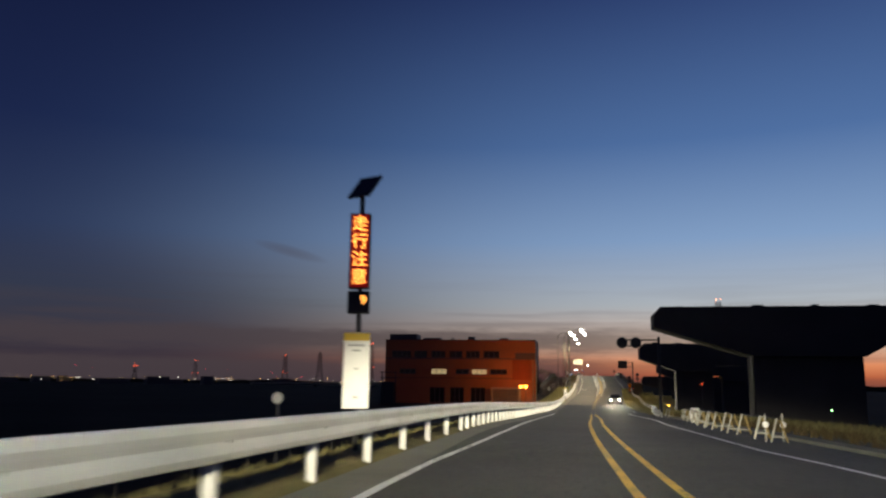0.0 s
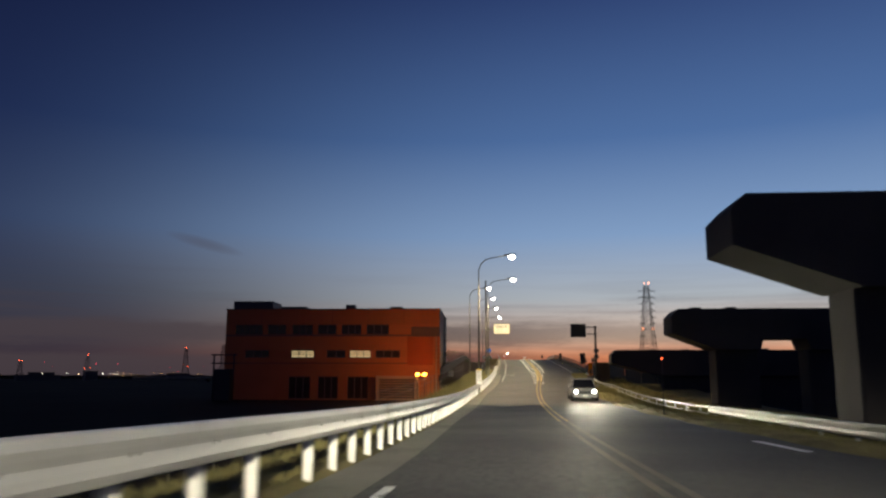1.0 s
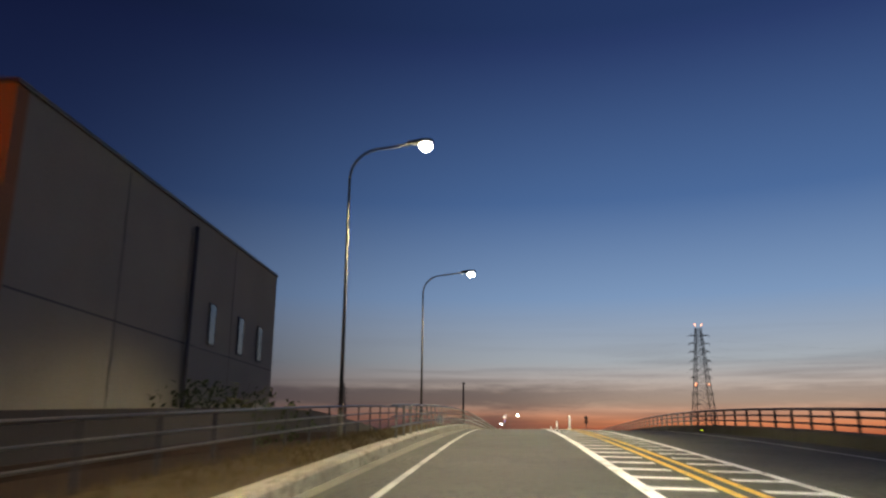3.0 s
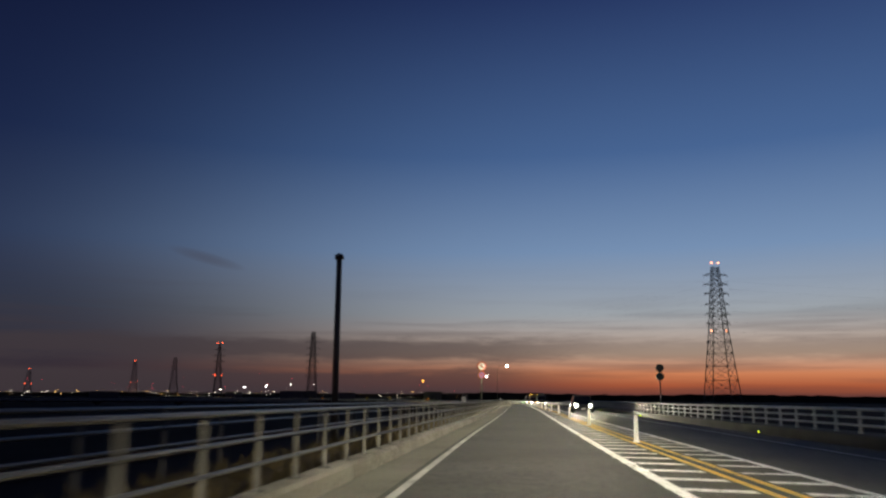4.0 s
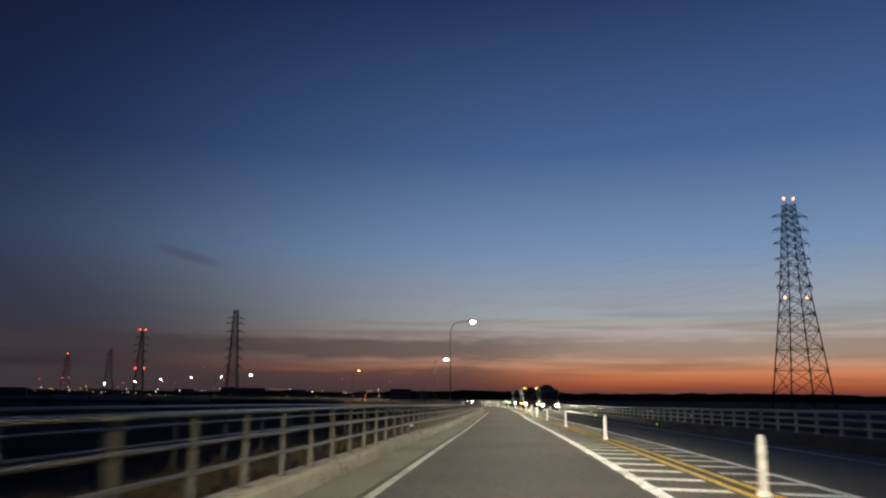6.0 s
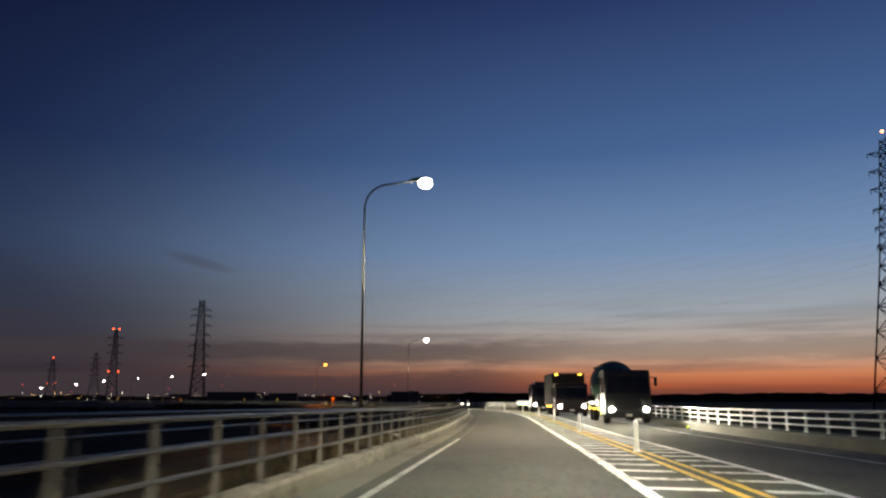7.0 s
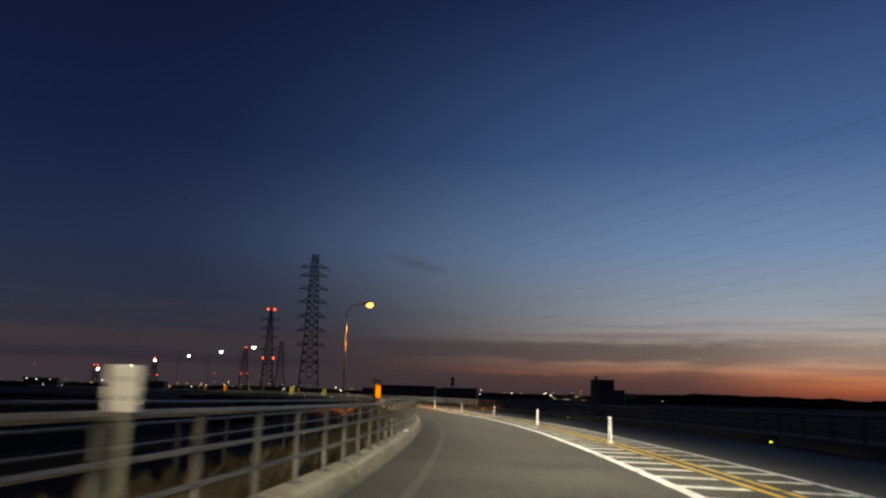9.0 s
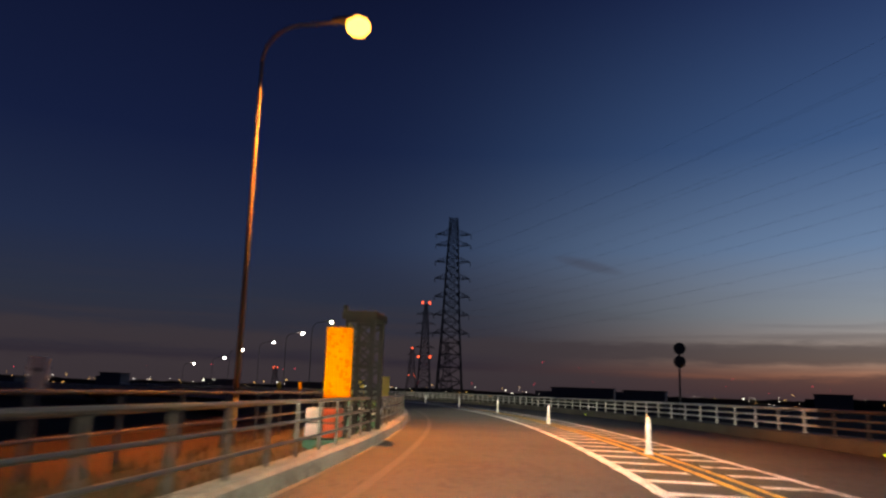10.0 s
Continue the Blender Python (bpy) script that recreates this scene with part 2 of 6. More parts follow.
    low, narrow = N("ShaderNodeMapRange"), N("ShaderNodeMath")
    low.inputs["From Max"].default_value, low.inputs["To Min"].default_value, low.inputs["To Max"].default_value = 0.4, 6.0, 2.2
    low.interpolation_type = "SMOOTHSTEP"
    narrow.operation = "POWER"
    L(up.outputs[0], low.inputs["Value"])
    L(side.outputs[0], narrow.inputs[0])
    L(low.outputs[0], narrow.inputs[1])
    L(narrow.outputs[0], mix.inputs["Factor"])
    L(up.outputs[0], far.inputs[0])
    L(up.outputs[0], near.inputs[0])
    L(far.outputs[0], mix.inputs["A"])
    L(near.outputs[0], mix.inputs["B"])
    L(both.outputs[0], dim.inputs["Factor"])
    L(mix.outputs["Result"], dim.inputs["A"])
    dim.inputs["B"].default_value = (0.058, 0.044, 0.05, 1)
    L(dim.outputs["Result"], bg.inputs["Color"])
    L(bg.outputs[0], out.inputs[0])


dusk_world()


# ---- large lamps ----
def lamp(name, kind, place, energy, colour, target=None, size=0.05, cone=120.0, blend=0.6):
    d = bpy.data.lights.new(name, kind)
    d.energy, d.color = energy, colour
    if kind in ("POINT", "SPOT"):
        d.shadow_soft_size = size
    if kind == "SPOT":
        d.spot_size, d.spot_blend = radians(cone), blend
    ob = new(name, d)
    ob.matrix_world = look(place, target) if target is not None else Matrix.Translation(place)
    return ob


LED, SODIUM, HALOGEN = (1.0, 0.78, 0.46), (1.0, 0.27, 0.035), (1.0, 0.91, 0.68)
# fixed spots added for the car's low beams along its way: first the ramp
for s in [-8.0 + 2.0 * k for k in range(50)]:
    beam = lamp("stand_in_beam", "SPOT", road(s, 0.95 if s < 40 else 0.7, 1.7), 1080.0 if s < 56 else 900.0, HALOGEN, road(s + 8.0, 1.35 if s < 40 else 0.6, 0.0), 0.0, 25.0, 1.0)
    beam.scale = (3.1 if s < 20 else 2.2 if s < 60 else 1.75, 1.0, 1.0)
# over the bridge: added overhead spots for the pool, low flat ones below the cut-off
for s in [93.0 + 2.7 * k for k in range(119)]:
    beam = lamp("stand_in_beam", "SPOT", road(s, 1.45, 3.5), 520.0 if s < 112 else 640.0 if s < 140 else 760.0 if s < 265 else 1000.0 if s < 368 else 1000.0 if s < 380 else 700.0 if s < 388 else 450.0, HALOGEN, road(s + 2.6, 1.45, 0.0), 0.0, 84.0, 1.0)
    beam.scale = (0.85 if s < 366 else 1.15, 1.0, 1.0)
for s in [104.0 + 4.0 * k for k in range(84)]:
    beam = lamp("stand_in_beam", "SPOT", road(s, 0.9, 0.4), 600.0 if s < 384 else 1150.0, HALOGEN, road(s + 8.0, 0.4 if s < 384 else 2.8, 0.06 if s < 384 else 0.3), 0.02, 6.4, 0.9)
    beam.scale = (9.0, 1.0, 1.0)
# spots added to brighten the reflective signs, for stray light over the cut-off
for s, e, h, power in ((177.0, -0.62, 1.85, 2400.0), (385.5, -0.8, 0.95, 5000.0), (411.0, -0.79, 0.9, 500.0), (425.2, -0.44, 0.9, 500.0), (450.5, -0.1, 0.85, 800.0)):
    lamp("stand_in_beam", "SPOT", road(s, 1.0, 0.45), power, HALOGEN, road(s + 8.0, e, h), 0.02, 16.0, 1.0)

# ---- materials ----
def surface(name, base, rough=0.7, metal=0.0, vary=0.25, scale=3.0, bump=0.15, fine=40.0, stretch=None, dirt=None, emit=None, power=0.0, spec=0.4):
    m = bpy.data.materials.new(name)
    m.use_nodes = True
    nt = m.node_tree
    N, L = nt.nodes.new, nt.links.new
    p = nt.nodes["Principled BSDF"]
    p.inputs["Roughness"].default_value, p.inputs["Metallic"].default_value = rough, metal
    p.inputs["Specular IOR Level"].default_value = spec
    co = N("ShaderNodeTexCoord")
    mp = N("ShaderNodeMapping")
    mp.inputs["Scale"].default_value = stretch or (1, 1, 1)
    L(co.outputs["Object"], mp.inputs[0])
    big, small = N("ShaderNodeTexNoise"), N("ShaderNodeTexNoise")
    big.inputs["Scale"].default_value, small.inputs["Scale"].default_value = scale, fine
    big.inputs["Detail"].default_value = 4
    for n in (big, small):
        L(mp.outputs[0], n.inputs["Vector"])
    info = N("ShaderNodeObjectInfo")
    add = N("ShaderNodeMath")
    add.operation = "MULTIPLY_ADD"
    L(small.outputs[0], add.inputs[0])
    add.inputs[1].default_value = 0.4
    L(big.outputs[0], add.inputs[2])
    r = N("ShaderNodeValToRGB")
    lo, hi = [c * (1 - vary) for c in base], [min(1, c * (1 + vary)) for c in base]
    r.color_ramp.elements[0].position, r.color_ramp.elements[0].color = 0.4, (*(dirt or lo), 1)
    r.color_ramp.elements[1].position, r.color_ramp.elements[1].color = 0.95, (*hi, 1)
    k = r.color_ramp.elements.new(0.62)
    k.color = (*base, 1)
    L(add.outputs[0], r.inputs[0])
    hs = N("ShaderNodeHueSaturation")
    mr = N("ShaderNodeMapRange")
    mr.inputs["To Min"].default_value, mr.inputs["To Max"].default_value = 0.92, 1.06
    L(info.outputs["Random"], mr.inputs["Value"])
    L(mr.outputs[0], hs.inputs["Value"])
    L(r.outputs[0], hs.inputs["Color"])
    L(hs.outputs[0], p.inputs["Base Color"])
    if bump:
        bp = N("ShaderNodeBump")
        bp.inputs["Strength"].default_value, bp.inputs["Distance"].default_value = bump, 0.02
        L(small.outputs[0], bp.inputs["Height"])
        L(bp.outputs[0], p.inputs["Normal"])
    if emit:
        p.inputs["Emission Color"].default_value, p.inputs["Emission Strength"].default_value = (*emit, 1), power
    return m


def chipped(m, under, amount):
    """Small chips and scuffs where the road shows through worn paint."""
    nt = m.node_tree
    N, L = nt.nodes.new, nt.links.new
    p = nt.nodes["Principled BSDF"]
    paint = p.inputs["Base Color"].links[0].from_socket
    co, fine, broad, add, edge, mix = N("ShaderNodeTexCoord"), N("ShaderNodeTexNoise"), N("ShaderNodeTexNoise"), N("ShaderNodeMath"), N("ShaderNodeMapRange"), N("ShaderNodeMix")
    fine.inputs["Scale"].default_value, fine.inputs["Detail"].default_value = 14.0, 8.0
    broad.inputs["Scale"].default_value, broad.inputs["Detail"].default_value = 0.6, 3.0
    add.operation, mix.data_type = "MULTIPLY_ADD", "RGBA"
    for n in (fine, broad):
        L(co.outputs["Object"], n.inputs["Vector"])
    L(broad.outputs[0], add.inputs[0])
    add.inputs[1].default_value = 0.5
    L(fine.outputs[0], add.inputs[2])
    edge.inputs["From Min"].default_value, edge.inputs["From Max"].default_value = amount, amount + 0.06
    L(add.outputs[0], edge.inputs["Value"])
    L(edge.outputs[0], mix.inputs["Factor"])
    mix.inputs["A"].default_value = (*under, 1)
    L(paint, mix.inputs["B"])
    L(mix.outputs["Result"], p.inputs["Base Color"])
    return m


def glow(name, colour, power):
    m = bpy.data.materials.new(name)
    m.use_nodes = True
    p = m.node_tree.nodes["Principled BSDF"]
    p.inputs["Base Color"].default_value = (*[0.6 * c for c in colour], 1)
    p.inputs["Emission Color"].default_value, p.inputs["Emission Strength"].default_value = (*colour, 1), power
    return m


def glass(name, tint):
    m = bpy.data.materials.new(name)
    m.use_nodes = True
    p = m.node_tree.nodes["Principled BSDF"]
    p.inputs["Base Color"].default_value = (*tint, 1)
    p.inputs["Roughness"].default_value = 0.06
    p.inputs["Specular IOR Level"].default_value = 0.6
    return m


ASPHALT = chipped(surface("asphalt", (0.09, 0.088, 0.076), 0.72, vary=0.36, scale=0.35, bump=0.6, fine=45, spec=0.4), (0.062, 0.061, 0.057), 0.68)
CONCRETE = chipped(surface("weathered_concrete", (0.36, 0.34, 0.27), 0.85, vary=0.3, scale=0.8, bump=0.5, fine=25, dirt=(0.22, 0.2, 0.155)), (0.24, 0.22, 0.17), 0.63)
# far darker than real concrete: the backlit piers' shade is in the colour
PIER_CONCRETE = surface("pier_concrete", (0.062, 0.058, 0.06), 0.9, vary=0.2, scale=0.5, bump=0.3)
SIDE_ASPHALT = surface("old_asphalt", (0.06, 0.043, 0.033), 0.95, vary=0.3, scale=0.5, bump=0.4, fine=50, spec=0.08)
WHITE_LINE = surface("white_road_paint", (0.88, 0.88, 0.84), 0.6, vary=0.2, scale=2.0, bump=0.3, dirt=(0.36, 0.36, 0.34))
OLD_LINE = surface("old_road_paint", (0.46, 0.46, 0.43), 0.7, vary=0.5, scale=1.2, bump=0.3, dirt=(0.12, 0.12, 0.11))
WORN_LINE = surface("worn_road_paint", (0.108, 0.105, 0.096), 0.7, vary=0.3, scale=1.2, bump=0.3, dirt=(0.09, 0.089, 0.08))
DARK_KERB_CONCRETE = surface("dark_kerb_concrete", (0.105, 0.1, 0.082), 0.9, vary=0.35, scale=0.8, bump=0.4, fine=25, dirt=(0.06, 0.056, 0.048))
GUTTER_CONCRETE = surface("gutter_concrete", (0.2, 0.195, 0.16), 0.85, vary=0.25, scale=0.7, bump=0.4, fine=30, dirt=(0.1, 0.095, 0.08))
FADED_YELLOW = surface("faded_yellow_paint", (0.115, 0.104, 0.074), 0.7, vary=0.5, scale=1.0, bump=0.3, dirt=(0.085, 0.082, 0.07))
WORN_YELLOW = surface("worn_yellow_paint", (0.26, 0.19, 0.07), 0.7, vary=0.5, scale=1.0, bump=0.3, dirt=(0.09, 0.085, 0.07))
YELLOW_LINE = surface("yellow_road_paint", (0.78, 0.5, 0.07), 0.6, vary=0.2, scale=2.0, bump=0.3, dirt=(0.38, 0.26, 0.06))
for paint in (WHITE_LINE, YELLOW_LINE):
    chipped(paint, (0.13, 0.128, 0.115), 0.595)
RAIL_STEEL = surface("rail_steel", (0.075, 0.069, 0.058), 0.34, metal=0.0, vary=0.25, scale=1.5, bump=0.06, dirt=(0.05, 0.042, 0.034), spec=0.5)
GALVANISED = surface("galvanised_steel", (0.095, 0.09, 0.077), 0.55, metal=0.1, vary=0.2, scale=1.5, bump=0.1, stretch=(1, 1, 4), dirt=(0.14, 0.13, 0.12))
PALE_STEEL = surface("pale_grey_steel", (0.56, 0.56, 0.53), 0.5, metal=0.1, vary=0.25, scale=1.5, bump=0.1, dirt=(0.2, 0.19, 0.17))
WORN_WHITE = surface("scuffed_white_paint", (0.4, 0.4, 0.36), 0.6, vary=0.3, scale=6, bump=0.1, dirt=(0.14, 0.13, 0.11))
WHITE_STEEL = surface("white_painted_steel", (0.66, 0.66, 0.64), 0.4, vary=0.15, scale=1.2, bump=0.05, dirt=(0.45, 0.43, 0.38))
BROWN_STEEL = surface("brown_painted_steel", (0.1, 0.075, 0.06), 0.5, vary=0.2, scale=2, bump=0.1)
POLE_STEEL = surface("pole_steel", (0.13, 0.125, 0.095), 0.68, metal=0.0, vary=0.25, scale=2.0, bump=0.15, stretch=(1, 1, 0.4), dirt=(0.2, 0.16, 0.1))
BLACK_STEEL = surface("matt_black_steel", (0.018, 0.016, 0.015), 0.8, vary=0.3, scale=4, bump=0.1, spec=0.15)
DARK_STEEL = surface("dark_steel", (0.06, 0.06, 0.065), 0.55, metal=0.3, vary=0.2, bump=0.1)
SIGN_BACK = surface("sign_back_sheet", (0.04, 0.04, 0.042), 0.5, vary=0.15, bump=0.05)
SIGN_WHITE = surface("white_sign_sheet", (0.85, 0.85, 0.82), 0.35, vary=0.06, bump=0.0)
SIGN_YELLOW = surface("yellow_sign_sheet", (0.75, 0.5, 0.02), 0.35, vary=0.06, bump=0.0)
SIGN_BLUE = surface("blue_sign_sheet", (0.03, 0.16, 0.6), 0.35, vary=0.06, bump=0.0)
SIGN_RED = surface("red_sign_sheet", (0.62, 0.085, 0.02), 0.35, vary=0.06, bump=0.0)
HOARDING = surface("blue_hoarding", (0.028, 0.04, 0.075), 0.5, vary=0.2, scale=1.5, bump=0.1, stretch=(6, 6, 1))
SIGN_ORANGE = surface("orange_reflective_sheet", (1.0, 0.24, 0.0), 0.6, vary=0.12, scale=4, bump=0.0, spec=0.0)
ORANGE_PRINT = surface("orange_print", (0.8, 0.15, 0.0), 0.6, vary=0.2, scale=9, bump=0.0, spec=0.0)
INK = surface("sign_ink", (0.03, 0.03, 0.05), 0.5, vary=0.05, bump=0.0)
PINK_WHITE = surface("faded_white_block", (0.8, 0.62, 0.56), 0.5, vary=0.2, scale=6, bump=0.1)
DULL_GREEN = surface("dull_green_plastic", (0.06, 0.2, 0.13), 0.5, vary=0.25, scale=5, bump=0.1)
GREY_INK = surface("grey_print", (0.42, 0.42, 0.42), 0.5, vary=0.05, bump=0.0)
POST_WHITE = surface("white_flexible_post", (0.85, 0.85, 0.82), 0.4, vary=0.08, scale=4, bump=0.0)
BAND_WHITE = surface("reflective_band", (0.95, 0.95, 0.92), 0.25, vary=0.03, bump=0.0)
SOIL = surface("dark_soil", (0.03, 0.026, 0.02), 1.0, vary=0.35, scale=0.05, bump=0.4, fine=1.5, spec=0.05)
STRIP_EARTH = surface("brown_earth_strip", (0.085, 0.066, 0.04), 0.95, vary=0.5, scale=0.9, bump=0.8, fine=22, spec=0.1)
VERGE = surface("dry_grass_verge", (0.22, 0.19, 0.085), 0.95, vary=0.5, scale=0.9, bump=0.8, fine=22, spec=0.1)
GRASS = surface("dry_grass", (0.21, 0.19, 0.08), 0.9, vary=0.4, scale=3, bump=0.0)
BROWN_GRASS = surface("withered_grass", (0.105, 0.082, 0.04), 0.95, vary=0.4, scale=3, bump=0.0, spec=0.1)
LEAF = surface("shrub_leaves", (0.05, 0.065, 0.025), 0.8, vary=0.4, scale=2, bump=0.0)
FOREST = surface("far_trees", (0.03, 0.03, 0.022), 0.95, vary=0.3, scale=0.05, bump=0.0)
TERRACOTTA = surface("terracotta_render", (0.37, 0.165, 0.08), 0.85, vary=0.12, scale=0.3, bump=0.2, fine=12)
TERRACOTTA_DARK = surface("red_render", (0.29, 0.09, 0.045), 0.85, vary=0.12, scale=0.3, bump=0.2, fine=12)
GREY_WALL = surface("grey_render", (0.34, 0.31, 0.26), 0.85, vary=0.12, scale=0.4, bump=0.2, fine=12)
GREY_PANEL = surface("dark_grey_panel", (0.1, 0.095, 0.1), 0.6, vary=0.12, bump=0.1)
PANE = glass("dark_pane", (0.025, 0.027, 0.03))
PANE_LIT = glow("lit_pane", (1.0, 0.78, 0.4), 0.42)
BLIND = surface("window_blind", (0.5, 0.42, 0.26), 0.7, vary=0.1, bump=0.0)
LENS_WHITE = glow("lamp_lens", (1.0, 0.95, 0.82), 60.0)
LENS_SODIUM = glow("sodium_lens", (1.0, 0.36, 0.04), 12.0)
RED_LIGHT = glow("aviation_light", (1.0, 0.1, 0.03), 5.0)
AMBER_RED = glow("warm_aviation_light", (1.0, 0.3, 0.12), 7.0)
AMBER_LIGHT = glow("amber_light", (1.0, 0.5, 0.05), 10.0)
# kerb reflectors get a glow of their own in place of returned headlight
YELLOW_DOT = glow("stud_reflector_glow", (0.75, 1.0, 0.02), 3.0)
HEADLIGHT = glow("headlight_lens", (1.0, 0.93, 0.78), 30.0)
GREEN_LIGHT = glow("green_marker", (0.35, 1.0, 0.3), 6.0)
LED_RED = glow("led_background", (0.55, 0.012, 0.01), 0.2)
LED_TEXT = glow("led_characters", (1.0, 0.36, 0.06), 3.0)
SOLAR = glass("solar_cells", (0.012, 0.014, 0.03))
RUBBER = surface("tyre_rubber", (0.018, 0.018, 0.018), 0.85, vary=0.2, bump=0.2)
RIM = surface("wheel_rim", (0.35, 0.35, 0.36), 0.35, metal=0.8, vary=0.1, bump=0.0)
CAR_GREY = surface("grey_car_paint", (0.08, 0.08, 0.082), 0.25, metal=0.3, vary=0.05, bump=0.0)
CAR_SILVER = surface("silver_car_paint", (0.6, 0.61, 0.62), 0.25, metal=0.5, vary=0.05, bump=0.0)
# lorry paints hold the dimness in their colour, offsetting the strong beams
CAB_DIM_WHITE = surface("dim_white_cab_paint", (0.05, 0.055, 0.05), 0.35, vary=0.06, bump=0.0)
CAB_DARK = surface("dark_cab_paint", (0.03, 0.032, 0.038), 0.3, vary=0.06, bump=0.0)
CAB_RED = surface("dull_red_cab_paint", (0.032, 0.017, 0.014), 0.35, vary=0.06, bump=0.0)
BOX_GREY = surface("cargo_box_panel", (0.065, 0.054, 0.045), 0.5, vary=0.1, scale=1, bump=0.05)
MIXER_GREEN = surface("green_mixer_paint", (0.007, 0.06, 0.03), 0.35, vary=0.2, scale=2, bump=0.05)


# ---- mesh tools ----
def box(bm, x0, y0, z0, x1, y1, z1, m=None, bevel=0.0):
    vs = [bm.verts.new((x, y, z)) for x in (x0, x1) for y in (y0, y1) for z in (z0, z1)]
    fs = [bm.faces.new([vs[i] for i in f]) for f in ((0, 1, 3, 2), (4, 6, 7, 5), (0, 4, 5, 1), (2, 3, 7, 6), (0, 2, 6, 4), (1, 5, 7, 3))]
    if bevel:
        es = list({e for f in fs for e in f.edges})
        new_faces = bmesh.ops.bevel(bm, geom=es, offset=bevel, segments=2, affect="EDGES", profile=0.5)
        vs = list({v for f in new_faces["faces"] for v in f.verts} | {v for v in vs if v.is_valid})
    if m is not None:
        bmesh.ops.transform(bm, matrix=m, verts=[v for v in vs if v.is_valid])
    return bm


def tube(bm, a, b, r0, r1=None, sides=10, caps=True):
    a, b = Vector(a), Vector(b)
    r1 = r0 if r1 is None else r1
    w = (b - a).normalized()
    u = w.orthogonal().normalized()
    v = w.cross(u)
    rings = []
    for c, r in ((a, r0), (b, r1)):
        rings.append([bm.verts.new(c + r * (math.cos(2 * math.pi * k / sides) * u + math.sin(2 * math.pi * k / sides) * v)) for k in range(sides)])
    for k in range(sides):
        j = (k + 1) % sides
        f = bm.faces.new((rings[0][k], rings[0][j], rings[1][j], rings[1][k]))
        f.smooth = True
    if caps:
        bm.faces.new(rings[0][::-1])
        bm.faces.new(rings[1])
    return bm


def pipe(bm, points, radii, sides=10):
    """A tube through several points."""
    pts = [Vector(p) for p in points]
    rings = []
    for k, p in enumerate(pts):
        w = (pts[min(k + 1, len(pts) - 1)] - pts[max(k - 1, 0)]).normalized()
        u = w.cross(Vector((0.31, 0.95, 0.02))).normalized()
        v = w.cross(u)
        r = radii[k] if isinstance(radii, (list, tuple)) else radii
        rings.append([bm.verts.new(p + r * (math.cos(2 * math.pi * i / sides) * u + math.sin(2 * math.pi * i / sides) * v)) for i in range(sides)])
    for a, b in zip(rings, rings[1:]):
        for i in range(sides):
            f = bm.faces.new((a[i], a[(i + 1) % sides], b[(i + 1) % sides], b[i]))
            f.smooth = True
    bm.faces.new(rings[0][::-1])
    bm.faces.new(rings[-1])
    return bm


def lathe(bm, profile, axis="z", sides=24, origin=(0, 0, 0)):
    """Turns (radius, height) pairs about an axis through origin."""
    o = Vector(origin)
    rings = []
    for r, h in profile:
        ring = []
        for k in range(sides):
            a = 2 * math.pi * k / sides
            c, s = r * math.cos(a), r * math.sin(a)
            ring.append(bm.verts.new(o + Vector({"z": (c, s, h), "y": (c, h, s), "x": (h, c, s)}[axis])))
        rings.append(ring)
    for a, b in zip(rings, rings[1:]):
        for i in range(sides):
            f = bm.faces.new((a[i], a[(i + 1) % sides], b[(i + 1) % sides], b[i]))
            f.smooth = True
    bm.faces.new(rings[0][::-1])
    bm.faces.new(rings[-1])
    return bm


def prism(bm, outline, y0, y1):
    """An outline in x and z, pushed from y0 to y1."""
    a = [bm.verts.new((x, y0, z)) for x, z in outline]
    b = [bm.verts.new((x, y1, z)) for x, z in outline]
    n = len(outline)
    bm.faces.new(a)
    bm.faces.new(b[::-1])
    for k in range(n):
        bm.faces.new((a[k], b[k], b[(k + 1) % n], a[(k + 1) % n]))
    return bm


def mesh_of(name, bm, material):
    bmesh.ops.recalc_face_normals(bm, faces=bm.faces[:])
    me = bpy.data.meshes.new(name)
    bm.to_mesh(me)
    bm.free()
    for m in material if isinstance(material, (list, tuple)) else [material]:
        me.materials.append(m)
    return me


def part(name, bm, material, parent, label=""):
    ob = new(name, mesh_of(name, bm, material))
    ob.parent = parent
    if label:
        tagged(ob, label)
    return ob


def thing(name, label, category, m=None, group="", kind=""):
    ob = new(name)
    ob.empty_display_size = 0.2
    if m is not None:
        ob.matrix_world = m
    return tagged(ob, label, category, group, kind)


def solid(name, bm, material, label, category, m=None, group="", kind=""):
    ob = new(name, mesh_of(name, bm, material))
    if m is not None:
        ob.matrix_world = m
    return tagged(ob, label, category, group, kind)


def writing(name, text, size, material, parent, place, rx=90, rz=0, thick=0.004):
    cu = bpy.data.curves.new(name, "FONT")
    cu.body, cu.size, cu.extrude = text, size, thick
    cu.align_x, cu.align_y = "CENTER", "CENTER"
    tmp = new(name, cu)
    me = bpy.data.meshes.new_from_object(tmp.evaluated_get(bpy.context.evaluated_depsgraph_get()))
    bpy.data.objects.remove(tmp)
    me.materials.clear()
    me.materials.append(material)
    ob = new(name, me)
    ob.parent = parent
    ob.matrix_basis = pose(*place, rx, 0, rz)
    return ob


def ribbon(bm, stations, profile):
    """A sheet along the road: profile(s) gives (e, h) pairs across it."""
    prev = None
    for s in stations:
        row = [bm.verts.new(road(s, e, h)) for e, h in profile(s)]
        if prev:
            for k in range(len(row) - 1):
                bm.faces.new((prev[k], prev[k + 1], row[k + 1], row[k]))
        prev = row
    return bm


def steps(a, b, d):
    n = max(1, round((b - a) / d))
    return [a + (b - a) * k / n for k in range(n + 1)]

